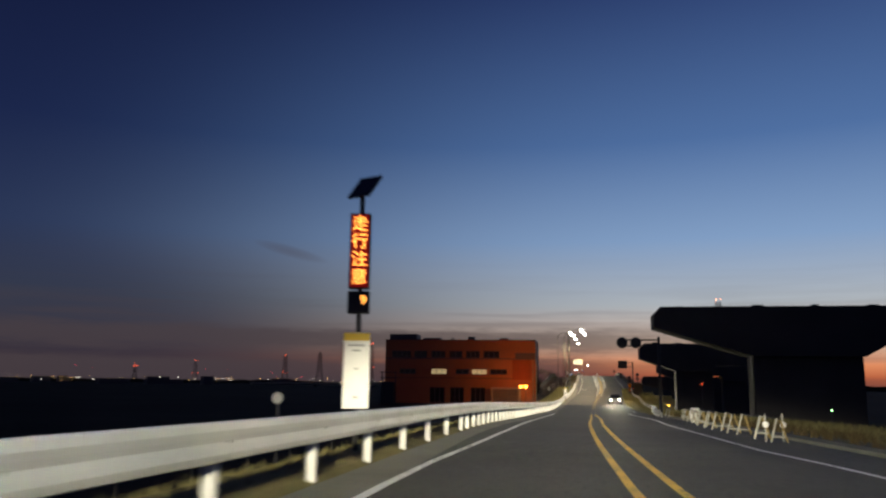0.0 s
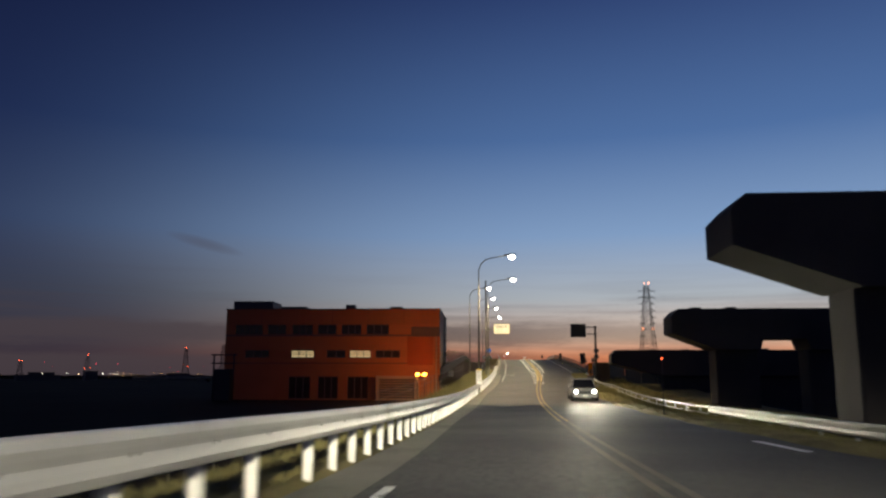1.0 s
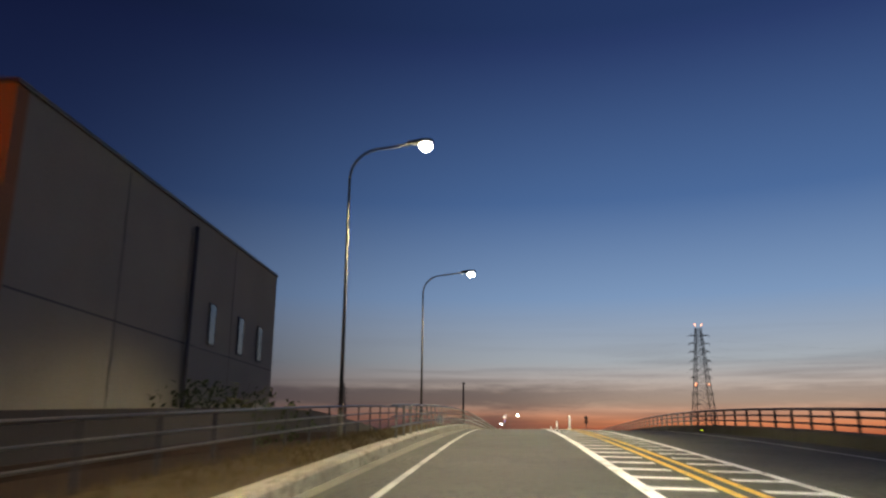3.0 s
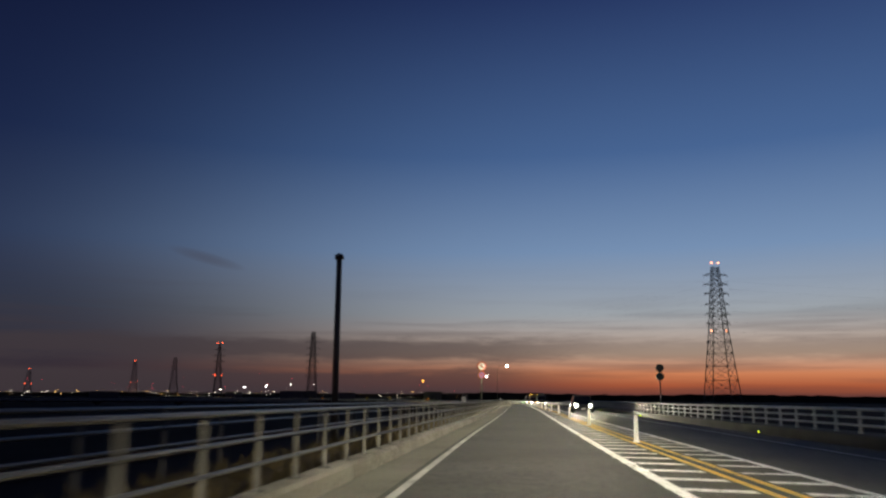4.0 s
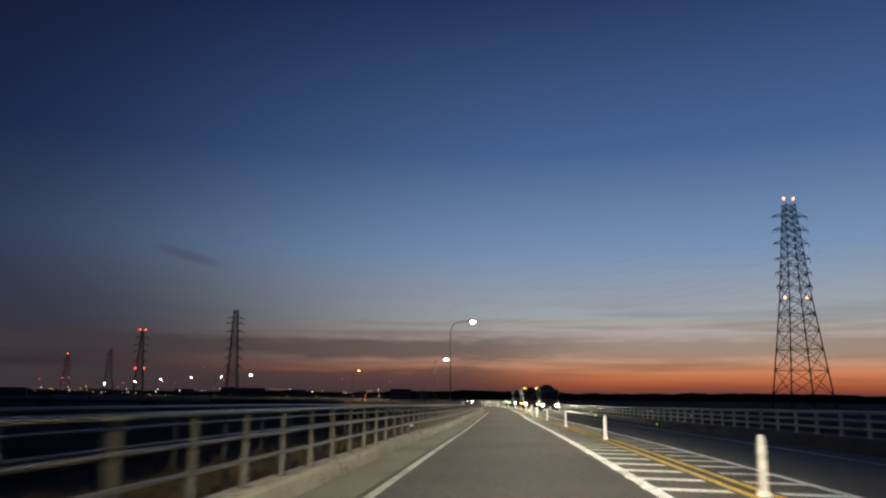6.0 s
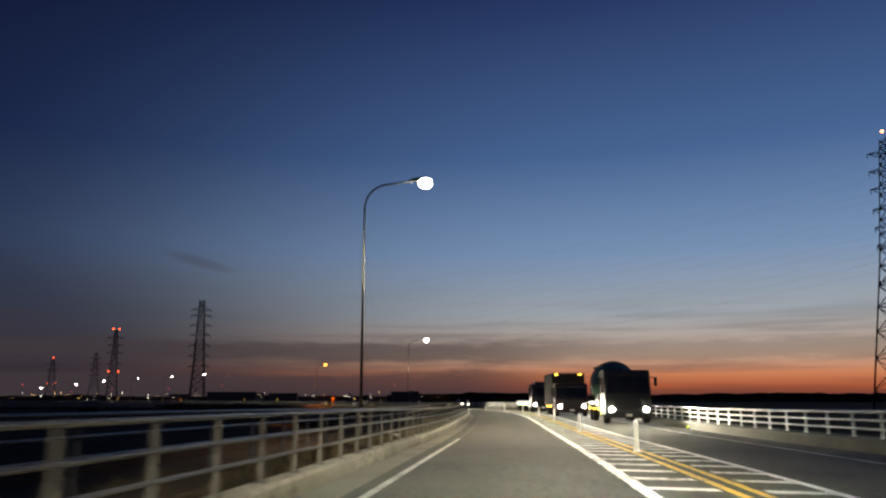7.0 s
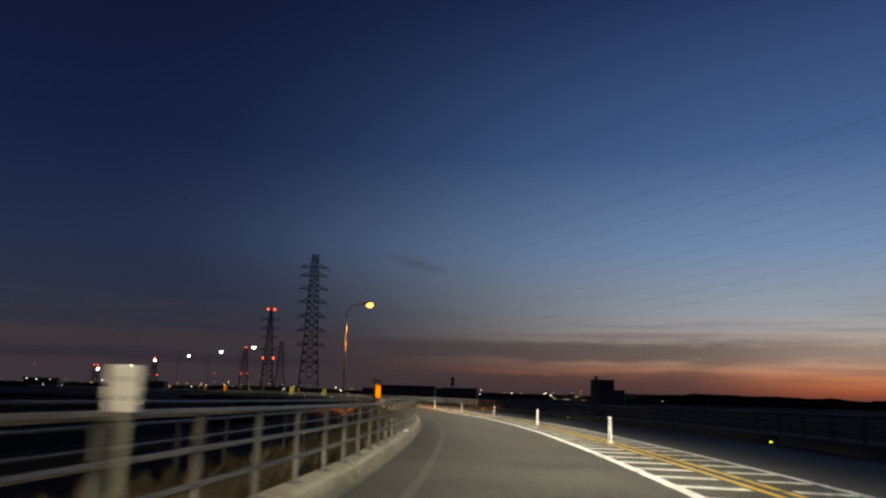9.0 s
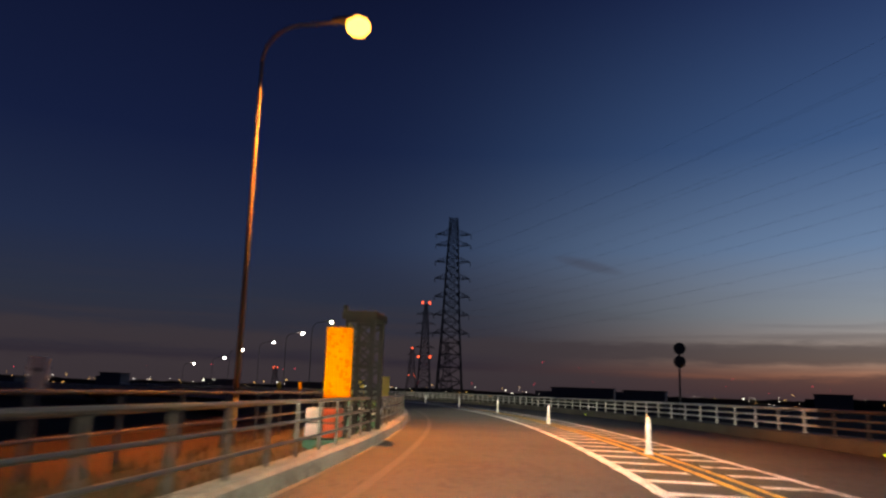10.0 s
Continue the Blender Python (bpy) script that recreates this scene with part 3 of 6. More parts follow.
# ---- ground, road, bridge ----
def ground_sheet():
    bm = bmesh.new()
    n, r = 64, [0.0, 60, 150, 320, 700, 1500, 4500]
    c = Vector((-5, 200, GROUND))
    rings = [[bm.verts.new(c + Vector((q * math.cos(2 * math.pi * k / n), q * math.sin(2 * math.pi * k / n), 0))) for k in range(n)] for q in r[1:]]
    mid = bm.verts.new(c)
    for k in range(n):
        bm.faces.new((mid, rings[0][k], rings[0][(k + 1) % n]))
    for a, b in zip(rings, rings[1:]):
        for k in range(n):
            bm.faces.new((a[k], b[k], b[(k + 1) % n], a[(k + 1) % n]))
    return solid("ground", bm, SOIL, "dark flat reclaimed land reaching the horizon", "ground", kind="structure")


ground_sheet()
BRIDGE = 97.0


KERB_FACE, RAIL_IN, RAIL_OUT = -0.49, -0.62, -1.88


FAR_END = 600.0

bm = ribbon(bmesh.new(), steps(-38, FAR_END, 2.0), lambda s: [(-0.62, 0.0), (1.0, 0.012), (2.8, 0.02), (5.0, 0.0), (6.3, -0.03)])
solid("road", bm, ASPHALT, "worn grey asphalt carriageway of a ramp and bridge", "road", kind="structure")


def bank(s):
    """The raised earth under the ramp, on its left side."""
    z = road(s, 0)[2] - GROUND
    return [(-0.6, -0.01), (-0.75, 0.03), (-1.5, 0.0), (-2.4, -0.25), (-2.4 - 1.6 * z, -z - 0.1)]


solid("verge", ribbon(bmesh.new(), steps(-38, 99, 1.5), bank), VERGE, "dry grass bank beside the ramp", "verge", kind="structure")
bm = ribbon(bmesh.new(), steps(-38, 99, 1.5), lambda s: [(6.25, -0.04), (6.6, -0.29), (12.0, -0.31), (12.0 + 1.6 * (road(s, 0)[2] - GROUND), GROUND - road(s, 0)[2] - 0.1)])
solid("verge", bm, VERGE, "dry grass bank beside the ramp", "verge", kind="structure")

bm = ribbon(bmesh.new(), steps(BRIDGE, FAR_END, 2.0), lambda s: [(RAIL_OUT - 0.25, -0.3), (RAIL_OUT - 0.25, -0.85), (0.4, -1.3), (5.4, -1.3), (6.95, -0.85), (6.95, -0.05)])
solid("bridge_deck", bm, CONCRETE, "concrete bridge deck carrying the road", "bridge", kind="structure")
for k in range(14):
    s = 118.0 + 34.0 * k
    if s < FAR_END:
        p = road(s, 2.9)
        bm = bmesh.new()
        lathe(bm, [(0.9, GROUND), (0.9, p.z - 1.9)], sides=20)
        box(bm, -2.6, -0.7, p.z - 1.95, 2.6, 0.7, p.z - 1.25, bevel=0.08)
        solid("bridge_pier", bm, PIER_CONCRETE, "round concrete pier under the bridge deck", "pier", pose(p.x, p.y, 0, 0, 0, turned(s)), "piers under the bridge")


def kerb(e0, e1, h, s0, s1, s_end, shift, block=2.2, stone=CONCRETE, label="raised pale concrete kerb along the bridge edge"):
    """Kerb blocks with open joints up to s1, then one long run."""
    inner = 1 if e1 > e0 else -1
    tall = h if callable(h) else (lambda s: h)
    prof = lambda h: [(0, -0.01), (0.012 * inner, h - 0.025), (0.04 * inner, h), (e1 - e0 - 0.02 * inner, h), (e1 - e0, h - 0.02), (e1 - e0, -0.3), (0, -0.3), (0, -0.01)]
    line = lambda a, b, d: ribbon(bmesh.new(), steps(a, b, d), lambda s: [(e0 + x + shift(s), z) for x, z in prof(tall(s))])
    whole = solid("kerb", line(s1, s_end, 2.0), stone, label, "kerb", kind="structure")
    s = s0
    while s < s1 - 0.5:
        bm = line(s, min(s + block - 0.02, s1), 1.1)
        bmesh.ops.holes_fill(bm, edges=bm.edges[:], sides=0)
        part("kerb_block", bm, stone, whole)
        s += block


def flare(s):
    """How far the kerb opens outward where the bridge begins."""
    return float(np.interp(s, [98, 104, 116], [-0.45, -0.36, 0.0]))


kerb(KERB_FACE, -0.7, lambda s: float(np.interp(s, [100, 106, 124], [0.045, 0.06, 0.145])), 99.0, 385.0, FAR_END, flare)
# the far kerb takes a darker concrete than the near one
kerb(6.25, 6.9, 0.17, 94.0, 300.0, FAR_END, lambda s: 0.0, 4.0, DARK_KERB_CONCRETE, "raised dark concrete kerb along the bridge edge")
solid("gutter", ribbon(bmesh.new(), steps(98, FAR_END, 2.0), lambda s: [(KERB_FACE + 0.01 + flare(s), 0.016), (float(np.interp(s, [98, 118, 150, 262, 300, 330], [-0.5, -0.4, -0.08, -0.08, -0.3, -0.44])), 0.014)]), GUTTER_CONCRETE, "pale concrete gutter at the foot of the kerb", "gutter", kind="structure")


solid("shoulder", ribbon(bmesh.new(), steps(-38, 97, 2.0), lambda s: [(-0.615, 0.012), (-0.45 + 0.04 * math.sin(0.7 * s), 0.013), (-0.2 + 0.05 * math.sin(0.31 * s), 0.012)]), GUTTER_CONCRETE, "pale gritty shoulder along the ramp's edge", "shoulder", kind="structure")


# ---- road markings ----
def stripe(bm, s0, s1, e0, w, h=0.026):
    centre = e0 if callable(e0) else (lambda s: e0)
    return ribbon(bm, steps(s0, s1, 2.0), lambda s: [(centre(s) - w / 2, h + 0.004), (centre(s) + w / 2, h + 0.004)])


def yellow(s):
    """The middle of the pair of yellow lines."""
    return float(np.interp(s, [-40, 6, 16, 26, 36, 50, 64, 83, 93, 102, 114, 150, 700], [1.8, 1.83, 1.9, 1.93, 1.95, 2.03, 2.2, 2.32, 2.5, 2.53, 2.56, 2.77, 2.77]))


def yellow_gap(s):
    """Half the distance between the two."""
    return float(np.interp(s, [-40, 10, 18, 24, 29, 33, 36, 50, 70, 92, 102], [0.163, 0.163, 0.155, 0.165, 0.14, 0.1, 0.085, 0.1, 0.07, 0.11, 0.085]))


def edge_line(s):
    return float(np.interp(s, [-40, 7, 11, 16, 26, 37, 41, 90, 102, 114, 140], [-0.12, -0.12, 0.06, 0.16, 0.07, 0.16, 0.0, 0.0, 0.0, 0.08, 0.0]))


def hatch_right(s):
    return float(np.interp(s, [93, 101, 106, 114, 150], [2.75, 3.0, 3.12, 3.16, 3.42]))


def marking(bm, material, label):
    return solid("road_marking", bm, material, label, "road marking", kind="structure")


bm = stripe(bmesh.new(), -38, 39.5, edge_line, 0.085, 0.012)
stripe(bm, 43.0, 44.2, edge_line, 0.085, 0.012)
marking(bm, WHITE_LINE, "white edge line along the lane")
bm = stripe(bmesh.new(), 90, 150, edge_line, 0.065, 0.012)
stripe(bm, 150, 285, 0.012, 0.072, 0.012)
marking(bm, OLD_LINE, "patchy worn white edge line along the bridge")
marking(stripe(bmesh.new(), 285, FAR_END, 0.0, 0.08, 0.012), WORN_LINE, "worn grey-white edge line along the lane")
for side in (-1, 1):
    for a, b, paint, label in ((-38, 36, YELLOW_LINE, "yellow centre line, one of a pair"), (36, 56, FADED_YELLOW, "nearly worn-off yellow centre line"), (56, 90, WORN_YELLOW, "worn yellow centre line, one of a pair"), (90, FAR_END, YELLOW_LINE, "yellow centre line, one of a pair")):
        marking(stripe(bmesh.new(), a, b, lambda s, o=side: yellow(s) + o * yellow_gap(s), 0.075, 0.022), paint, label)
marking(stripe(bmesh.new(), 102, FAR_END, lambda s: float(np.interp(s, [102, 114, 150], [1.95, 1.92, 2.05])), 0.11, 0.02), WHITE_LINE, "white line bordering the hatched median")
marking(stripe(bmesh.new(), 100, FAR_END, hatch_right, 0.09, 0.02), WHITE_LINE, "white line bordering the hatched median")
marking(stripe(bmesh.new(), -38, 43, lambda s: float(np.interp(s, [0, 7.7, 10.5, 21, 26, 30, 36, 43], [3.98, 3.93, 3.7, 3.68, 3.86, 3.9, 3.74, 3.84])), 0.08, 0.015), WHITE_LINE, "white edge line of the oncoming lane")
marking(stripe(bmesh.new(), 96, 340, lambda s: 5.2, 0.08, 0.004), OLD_LINE, "worn white edge line of the oncoming lane")
bm = bmesh.new()
s = 87.0
while s < 520:
    y, ends = yellow(s), []
    if s > 101:
        ends.append((1.98, y - 0.16))
    else:
        ends.append((max(1.98, y - 0.3 - 0.022 * (s - 87)), y - 0.16))
    ends.append((y + 0.16, min(hatch_right(s) - 0.02, y + 0.32 + 0.03 * (s - 87))))
    for e0, e1 in ends:
        v = [bm.verts.new(road(s + ds - 0.22 * (e - 2.0), e, 0.026)) for e, ds in ((e0, 0), (e1, 0), (e1, 0.18), (e0, 0.18))]
        bm.faces.new(v)
    s += 0.82
tagged(marking(bm, WHITE_LINE, "white hatching bars across the painted median"), kind="stuff")
bm = bmesh.new()
bm.faces.new([bm.verts.new(road(s, e, 0.012)) for s, e in ((48.2, 4.35), (48.2, 4.5), (50.2, 4.5), (50.2, 4.35))])
marking(bm, WHITE_LINE, "short worn white dash by the road edge")
# transverse line where the bridge begins
bm = bmesh.new()
bm.faces.new([bm.verts.new(road(s, e, 0.028)) for s, e in ((96.2, 0.1), (96.2, 0.75), (96.4, 0.75), (96.4, 0.1))])
marking(bm, WHITE_LINE, "short white bar across the lane")


# ---- guard rails ----
def w_beam(bm, s0, s1, e, h, side=1):
    """A corrugated beam, closed at the back."""
    prof = [(0.0, -0.105), (0.02, -0.095), (0.032, -0.06), (0.026, -0.03), (0.017, 0.0), (0.026, 0.03), (0.032, 0.06), (0.02, 0.095), (0.0, 0.105)]
    ring = [(side * x, z) for x, z in prof] + [(-0.012 * side, 0.105), (-0.012 * side, -0.105), (0.0, -0.105)]
    at, off = (h if callable(h) else (lambda s: h)), (e if callable(e) else (lambda s: e))
    ribbon(bm, steps(s0, s1, 1.0), lambda s: [(x + off(s), z + at(s)) for x, z in ring])
    return bm


post_bm = tube(bmesh.new(), (0, 0, -0.3), (0, 0, 0.47), 0.042, sides=12)
tube(post_bm, (0, 0, 0.47), (0, 0, 0.485), 0.042, 0.02, sides=12)
GUARD_POST = mesh_of("post", post_bm, WHITE_STEEL)
bolt_bm = tube(bmesh.new(), (0.0, 0, 0), (0.006, 0, 0), 0.01, 0.008, sides=6)
BOLT = mesh_of("bolt", bolt_bm, GALVANISED)


def beam_height(s):
    return float(np.interp(s, [-12, 26, 42, 80, 100], [0.405, 0.415, 0.44, 0.45, 0.4]))


edges = [-12.0, 16.0, 44.0, 72.0, 99.9]
for a, b in zip(edges, edges[1:]):
    rail = thing("guard_rail", "white steel guard rail with round posts along the verge", "guard rail", group="guard rails beside the ramp")
    beam = part("beam", w_beam(bmesh.new(), a, b + 0.02, -0.62, beam_height), WHITE_STEEL, rail, "corrugated white steel beam")
    s = a + (0.1 if a < 0 else 0.51)
    while s < b:
        for name, data, e, h in (("post", GUARD_POST, -0.7, 0.0), ("bolt", BOLT, -0.6, beam_height(s))):
            o = new(name, data)
            o.parent = rail
            o.matrix_basis = stand(s, e, h)
        s += 1.77 if s < 14 else 0.86
# its rounded end
bm = bmesh.new()
pts = [road(99.9 + 0.09 * math.sin(a), -0.66 - 0.09 + 0.09 * math.cos(a), 0.4) for a in [math.pi * k / 10 for k in range(11)]]
for a, b in zip(pts, pts[1:]):
    z = Vector((0, 0, 0.105))
    bm.faces.new([bm.verts.new(p) for p in (a - z, b - z, b + z, a + z)])
sl = solid("guard_rail_end", bm, WHITE_STEEL, "rounded white steel end of the guard rail", "guard rail")
sl.modifiers.new("thick", "SOLIDIFY").thickness = 0.012

def right_rail(s):
    return float(np.interp(s, [32.8, 36, 42, 48, 56, 61], [4.6, 4.66, 5.0, 5.6, 6.3, 6.5]))


def right_rail_height(s):
    return float(np.interp(s, [33, 45, 61], [0.215, 0.21, 0.15]))


right_edges = [32.8, 61.0]
low_post = mesh_of("post", tube(bmesh.new(), (0, 0, -0.5), (0, 0, 0.22), 0.035, sides=10), WORN_WHITE)
for a, b in zip(right_edges, right_edges[1:]):
    rail = thing("guard_rail", "low grey steel guard rail on the far verge, white posts", "guard rail", group="guard rails on the far side")
    part("beam", w_beam(bmesh.new(), a, b - 0.1, right_rail, right_rail_height, -1), GALVANISED, rail)
    s = a + 0.4
    while s < b - 0.2:
        o = new("post", low_post)
        o.parent = rail
        o.matrix_basis = stand(s, right_rail(s) + 0.06, 0)
        s += 1.7


# ---- bridge railings ----
VERGE_RIGHT = ribbon(bmesh.new(), steps(38, 97, 1.5), lambda s: [(4.9 + 0.1 * math.sin(s), 0.0), (5.1 + 0.08 * math.sin(1.7 * s), 0.05), (5.8, 0.03), (6.3, -0.06)])
solid("verge", VERGE_RIGHT, VERGE, "overgrown grass strip along the road edge", "verge", kind="structure")

def railing(name, e, a, b, gap, rails, top, material, label, group, base=0.17, w=0.022, post_mat=None, sag=lambda s: 0.0):
    ob = thing(name, label, "railing", group=group)
    bm = box(bmesh.new(), -w, -w * 0.8, base - 0.01, w, w * 0.8, top)
    box(bm, -0.04, -0.04, base - 0.004, 0.04, 0.04, base + 0.008)
    data = mesh_of("post", bm, post_mat or material)
    s = a + gap / 2
    while s < b:
        o = new("post", data)
        o.parent = ob
        o.matrix_basis = stand(s, e(s) if callable(e) else e, -sag(s))
        s += gap
    for h, r in rails:
        at = e if callable(e) else (lambda s: e)
        ring = [(r * math.cos(math.pi * k / 4), h + r * math.sin(math.pi * k / 4)) for k in range(9)]
        part("rail", ribbon(bmesh.new(), steps(a, b, 1.5), lambda s: [(at(s) + x, z - sag(s)) for x, z in ring]), material, ob)
    return ob


RAILS = ((0.59, 0.016), (0.44, 0.013), (0.3, 0.013))
s = 126.0
while s < 440:
    railing("bridge_railing", RAIL_IN, s, s + 43.0, 0.8, RAILS, 0.59, RAIL_STEEL, "grey steel bridge railing with three rails on the kerb", "railings on the kerb", base=0.145, w=0.014, post_mat=GALVANISED,
            sag=lambda s: float(np.interp(s, [366, 384], [0.0, 0.03])))
    s += 43.0
s = 99.5
while s < 440:
    railing("bridge_railing", RAIL_OUT, s, s + 43.0, 1.2, RAILS, 0.59, RAIL_STEEL, "grey steel bridge railing with three rails behind a grass strip", "railings behind the grass strip", base=0.0, w=0.014, post_mat=DARK_STEEL,
            sag=lambda s: float(np.interp(s, [100, 118, 135], [0.05, 0.07, 0.0])))
    s += 43.0
s = 97.0
while s < 500:
    # two sections are coloured dark brown where the railing stands unlit
    railing("bridge_railing", 6.5, s, s + 43.0, 1.0, ((0.56, 0.028), (0.43, 0.02), (0.3, 0.02)), 0.55, BROWN_STEEL if s in (97.0, 355.0) else PALE_STEEL, "pale steel bridge railing with three rails" if s not in (97.0, 355.0) else "steel bridge railing with three rails, coloured dark brown as unlit", "railings on the far side")
    s += 43.0
railing("pipe_railing", 6.5, 61.0, 82.0, 1.7, ((0.2, 0.028), (0.02, 0.02)), 0.2, PALE_STEEL, "white two-rail pipe railing on the verge", "pipe railings on the far verge", base=-0.4)
railing("pipe_railing", lambda s: float(np.interp(s, [82, 86, 97], [6.5, 5.95, 6.0])), 82.0, 96.5, 2.4, ((0.2, 0.05), (0.1, 0.03)), 0.18, PALE_STEEL, "white two-rail pipe railing on the verge", "pipe railings on the far verge", base=-0.4)
bm = ribbon(bmesh.new(), steps(98, 460, 3.0), lambda s: [(-5.1, -0.6), (-5.1, -0.1), (-4.75, -0.1), (-4.75, -0.28), (-2.3, -0.3), (-2.3, -0.8), (-5.1, -0.8)])
solid("side_road", bm, SIDE_ASPHALT, "dark asphalt side road running along the bridge", "road", kind="structure")
solid("verge", ribbon(bmesh.new(), steps(98, 460, 1.0), lambda s: [(-0.69 + flare(s), float(np.interp(s, [104, 122, 128], [0.04, 0.1, -0.1]))), (-0.84 + flare(s), float(np.interp(s, [104, 122, 128], [0.045, 0.1, -0.04]))), (-1.15 + 0.3 * flare(s), 0.05 + 0.03 * math.sin(0.9 * s)), (-1.75, 0.05 + 0.02 * math.sin(0.53 * s)), (-2.05, -0.06), (-2.5, -0.36)]), STRIP_EARTH, "brown earth strip with dry grass between the two railings", "verge", kind="structure")
bm = ribbon(bmesh.new(), steps(98, 152, 2.0), lambda s: [(-4.98, -0.2), (-4.98, float(np.interp(s, [138, 152], [0.52, -0.08]))), (-4.8, float(np.interp(s, [138, 152], [0.52, -0.08]))), (-4.8, -0.2)])
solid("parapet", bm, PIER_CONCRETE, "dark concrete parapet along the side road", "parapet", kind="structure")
# two-rail fence on the lower ground beside the ramp
for a, b in ((62.0, 78.0), (78.0, 97.0)):
    railing("pipe_fence", -3.1, a, b, 1.6, ((0.86, 0.012), (0.62, 0.012)), 0.87, GALVANISED, "grey steel pipe fence on the bank", "pipe fences on the bank", base=-1.0, w=0.012, sag=lambda s: float(np.interp(s, [62, 80, 90, 97], [0.3, 0.0, 0.0, 0.1])))
for a, b in ((-8.0, 26.0), (26.0, 62.0)):
    railing("pipe_fence", -7.5, a, b, 3.0, ((-0.35, 0.03), (-0.75, 0.03)), -0.33, GALVANISED, "grey steel pipe fence below the bank", "pipe fences on the bank", base=-2.2)
bm = box(bmesh.new(), -0.35, -0.5, -0.3, 0.35, 0.9, 0.66, bevel=0.03)
box(bm, -0.42, -0.56, 0.6, 0.42, 0.96, 0.7, bevel=0.02)
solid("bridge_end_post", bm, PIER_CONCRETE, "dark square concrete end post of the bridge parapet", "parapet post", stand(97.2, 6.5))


# small grey board tied to the fence
ob = thing("fence_board", "small faded grey board hung on the pipe fence", "sign", stand(86.95, -3.07, 0.48))
part("board", box(bmesh.new(), -0.14, -0.03, 0.0, 0.14, -0.014, 0.36, bevel=0.005), WORN_WHITE, ob)
part("faded_panel", box(bmesh.new(), -0.1, -0.034, 0.05, 0.1, -0.031, 0.2), GREY_INK, ob)
for x in (-0.09, 0.09):
    part("tie", tube(bmesh.new(), (x, -0.016, 0.33), (x, -0.028, 0.4), 0.006, sides=6), DARK_STEEL, ob)


# ---- flexible delineator posts ----
def delineator():
    ob = thing("delineator_post", "white flexible delineator post with reflective bands between yellow lines", "delineator", group="delineator posts on the median")
    part("base", lathe(bmesh.new(), [(0.056, 0.0), (0.056, 0.012), (0.044, 0.03), (0.038, 0.04)], sides=16), POST_WHITE, ob)
    part("tube", lathe(bmesh.new(), [(0.035, 0.035), (0.031, 0.2), (0.03, 0.4), (0.025, 0.425), (0.01, 0.432)], sides=14), POST_WHITE, ob)
    for h in (0.19, 0.29):
        part("band", lathe(bmesh.new(), [(0.0325, h), (0.034, h + 0.005), (0.0335, h + 0.055), (0.032, h + 0.06)], sides=14), BAND_WHITE, ob, "reflective white band")
    return ob


first = None
for k in range(-7, 28):
    s = 201.8 + 8.75 * k
    m = stand(s, 2.77, 0.02)
    if first is None:
        first = delineator()
        first.matrix_world = m
    else:
        copy_thing(first, m)

first = None
for k in range(20):
    m = stand(103.0 + 17.2 * k, 6.1, 0.0)
    if first is None:
        first = thing("road_stud", "small kerb reflector with a yellow lens", "road stud", m, "kerb reflectors")
        part("body", box(bmesh.new(), -0.04, -0.03, 0, 0.04, 0.03, 0.05, bevel=0.008), DARK_STEEL, first)
        part("lens", lathe(bmesh.new(), [(0.014, -0.035), (0.019, -0.03)], "y", 12, (0, 0, 0.035)), YELLOW_DOT, first, "yellow reflector lens with an added glow")
    else:
        copy_thing(first, m)


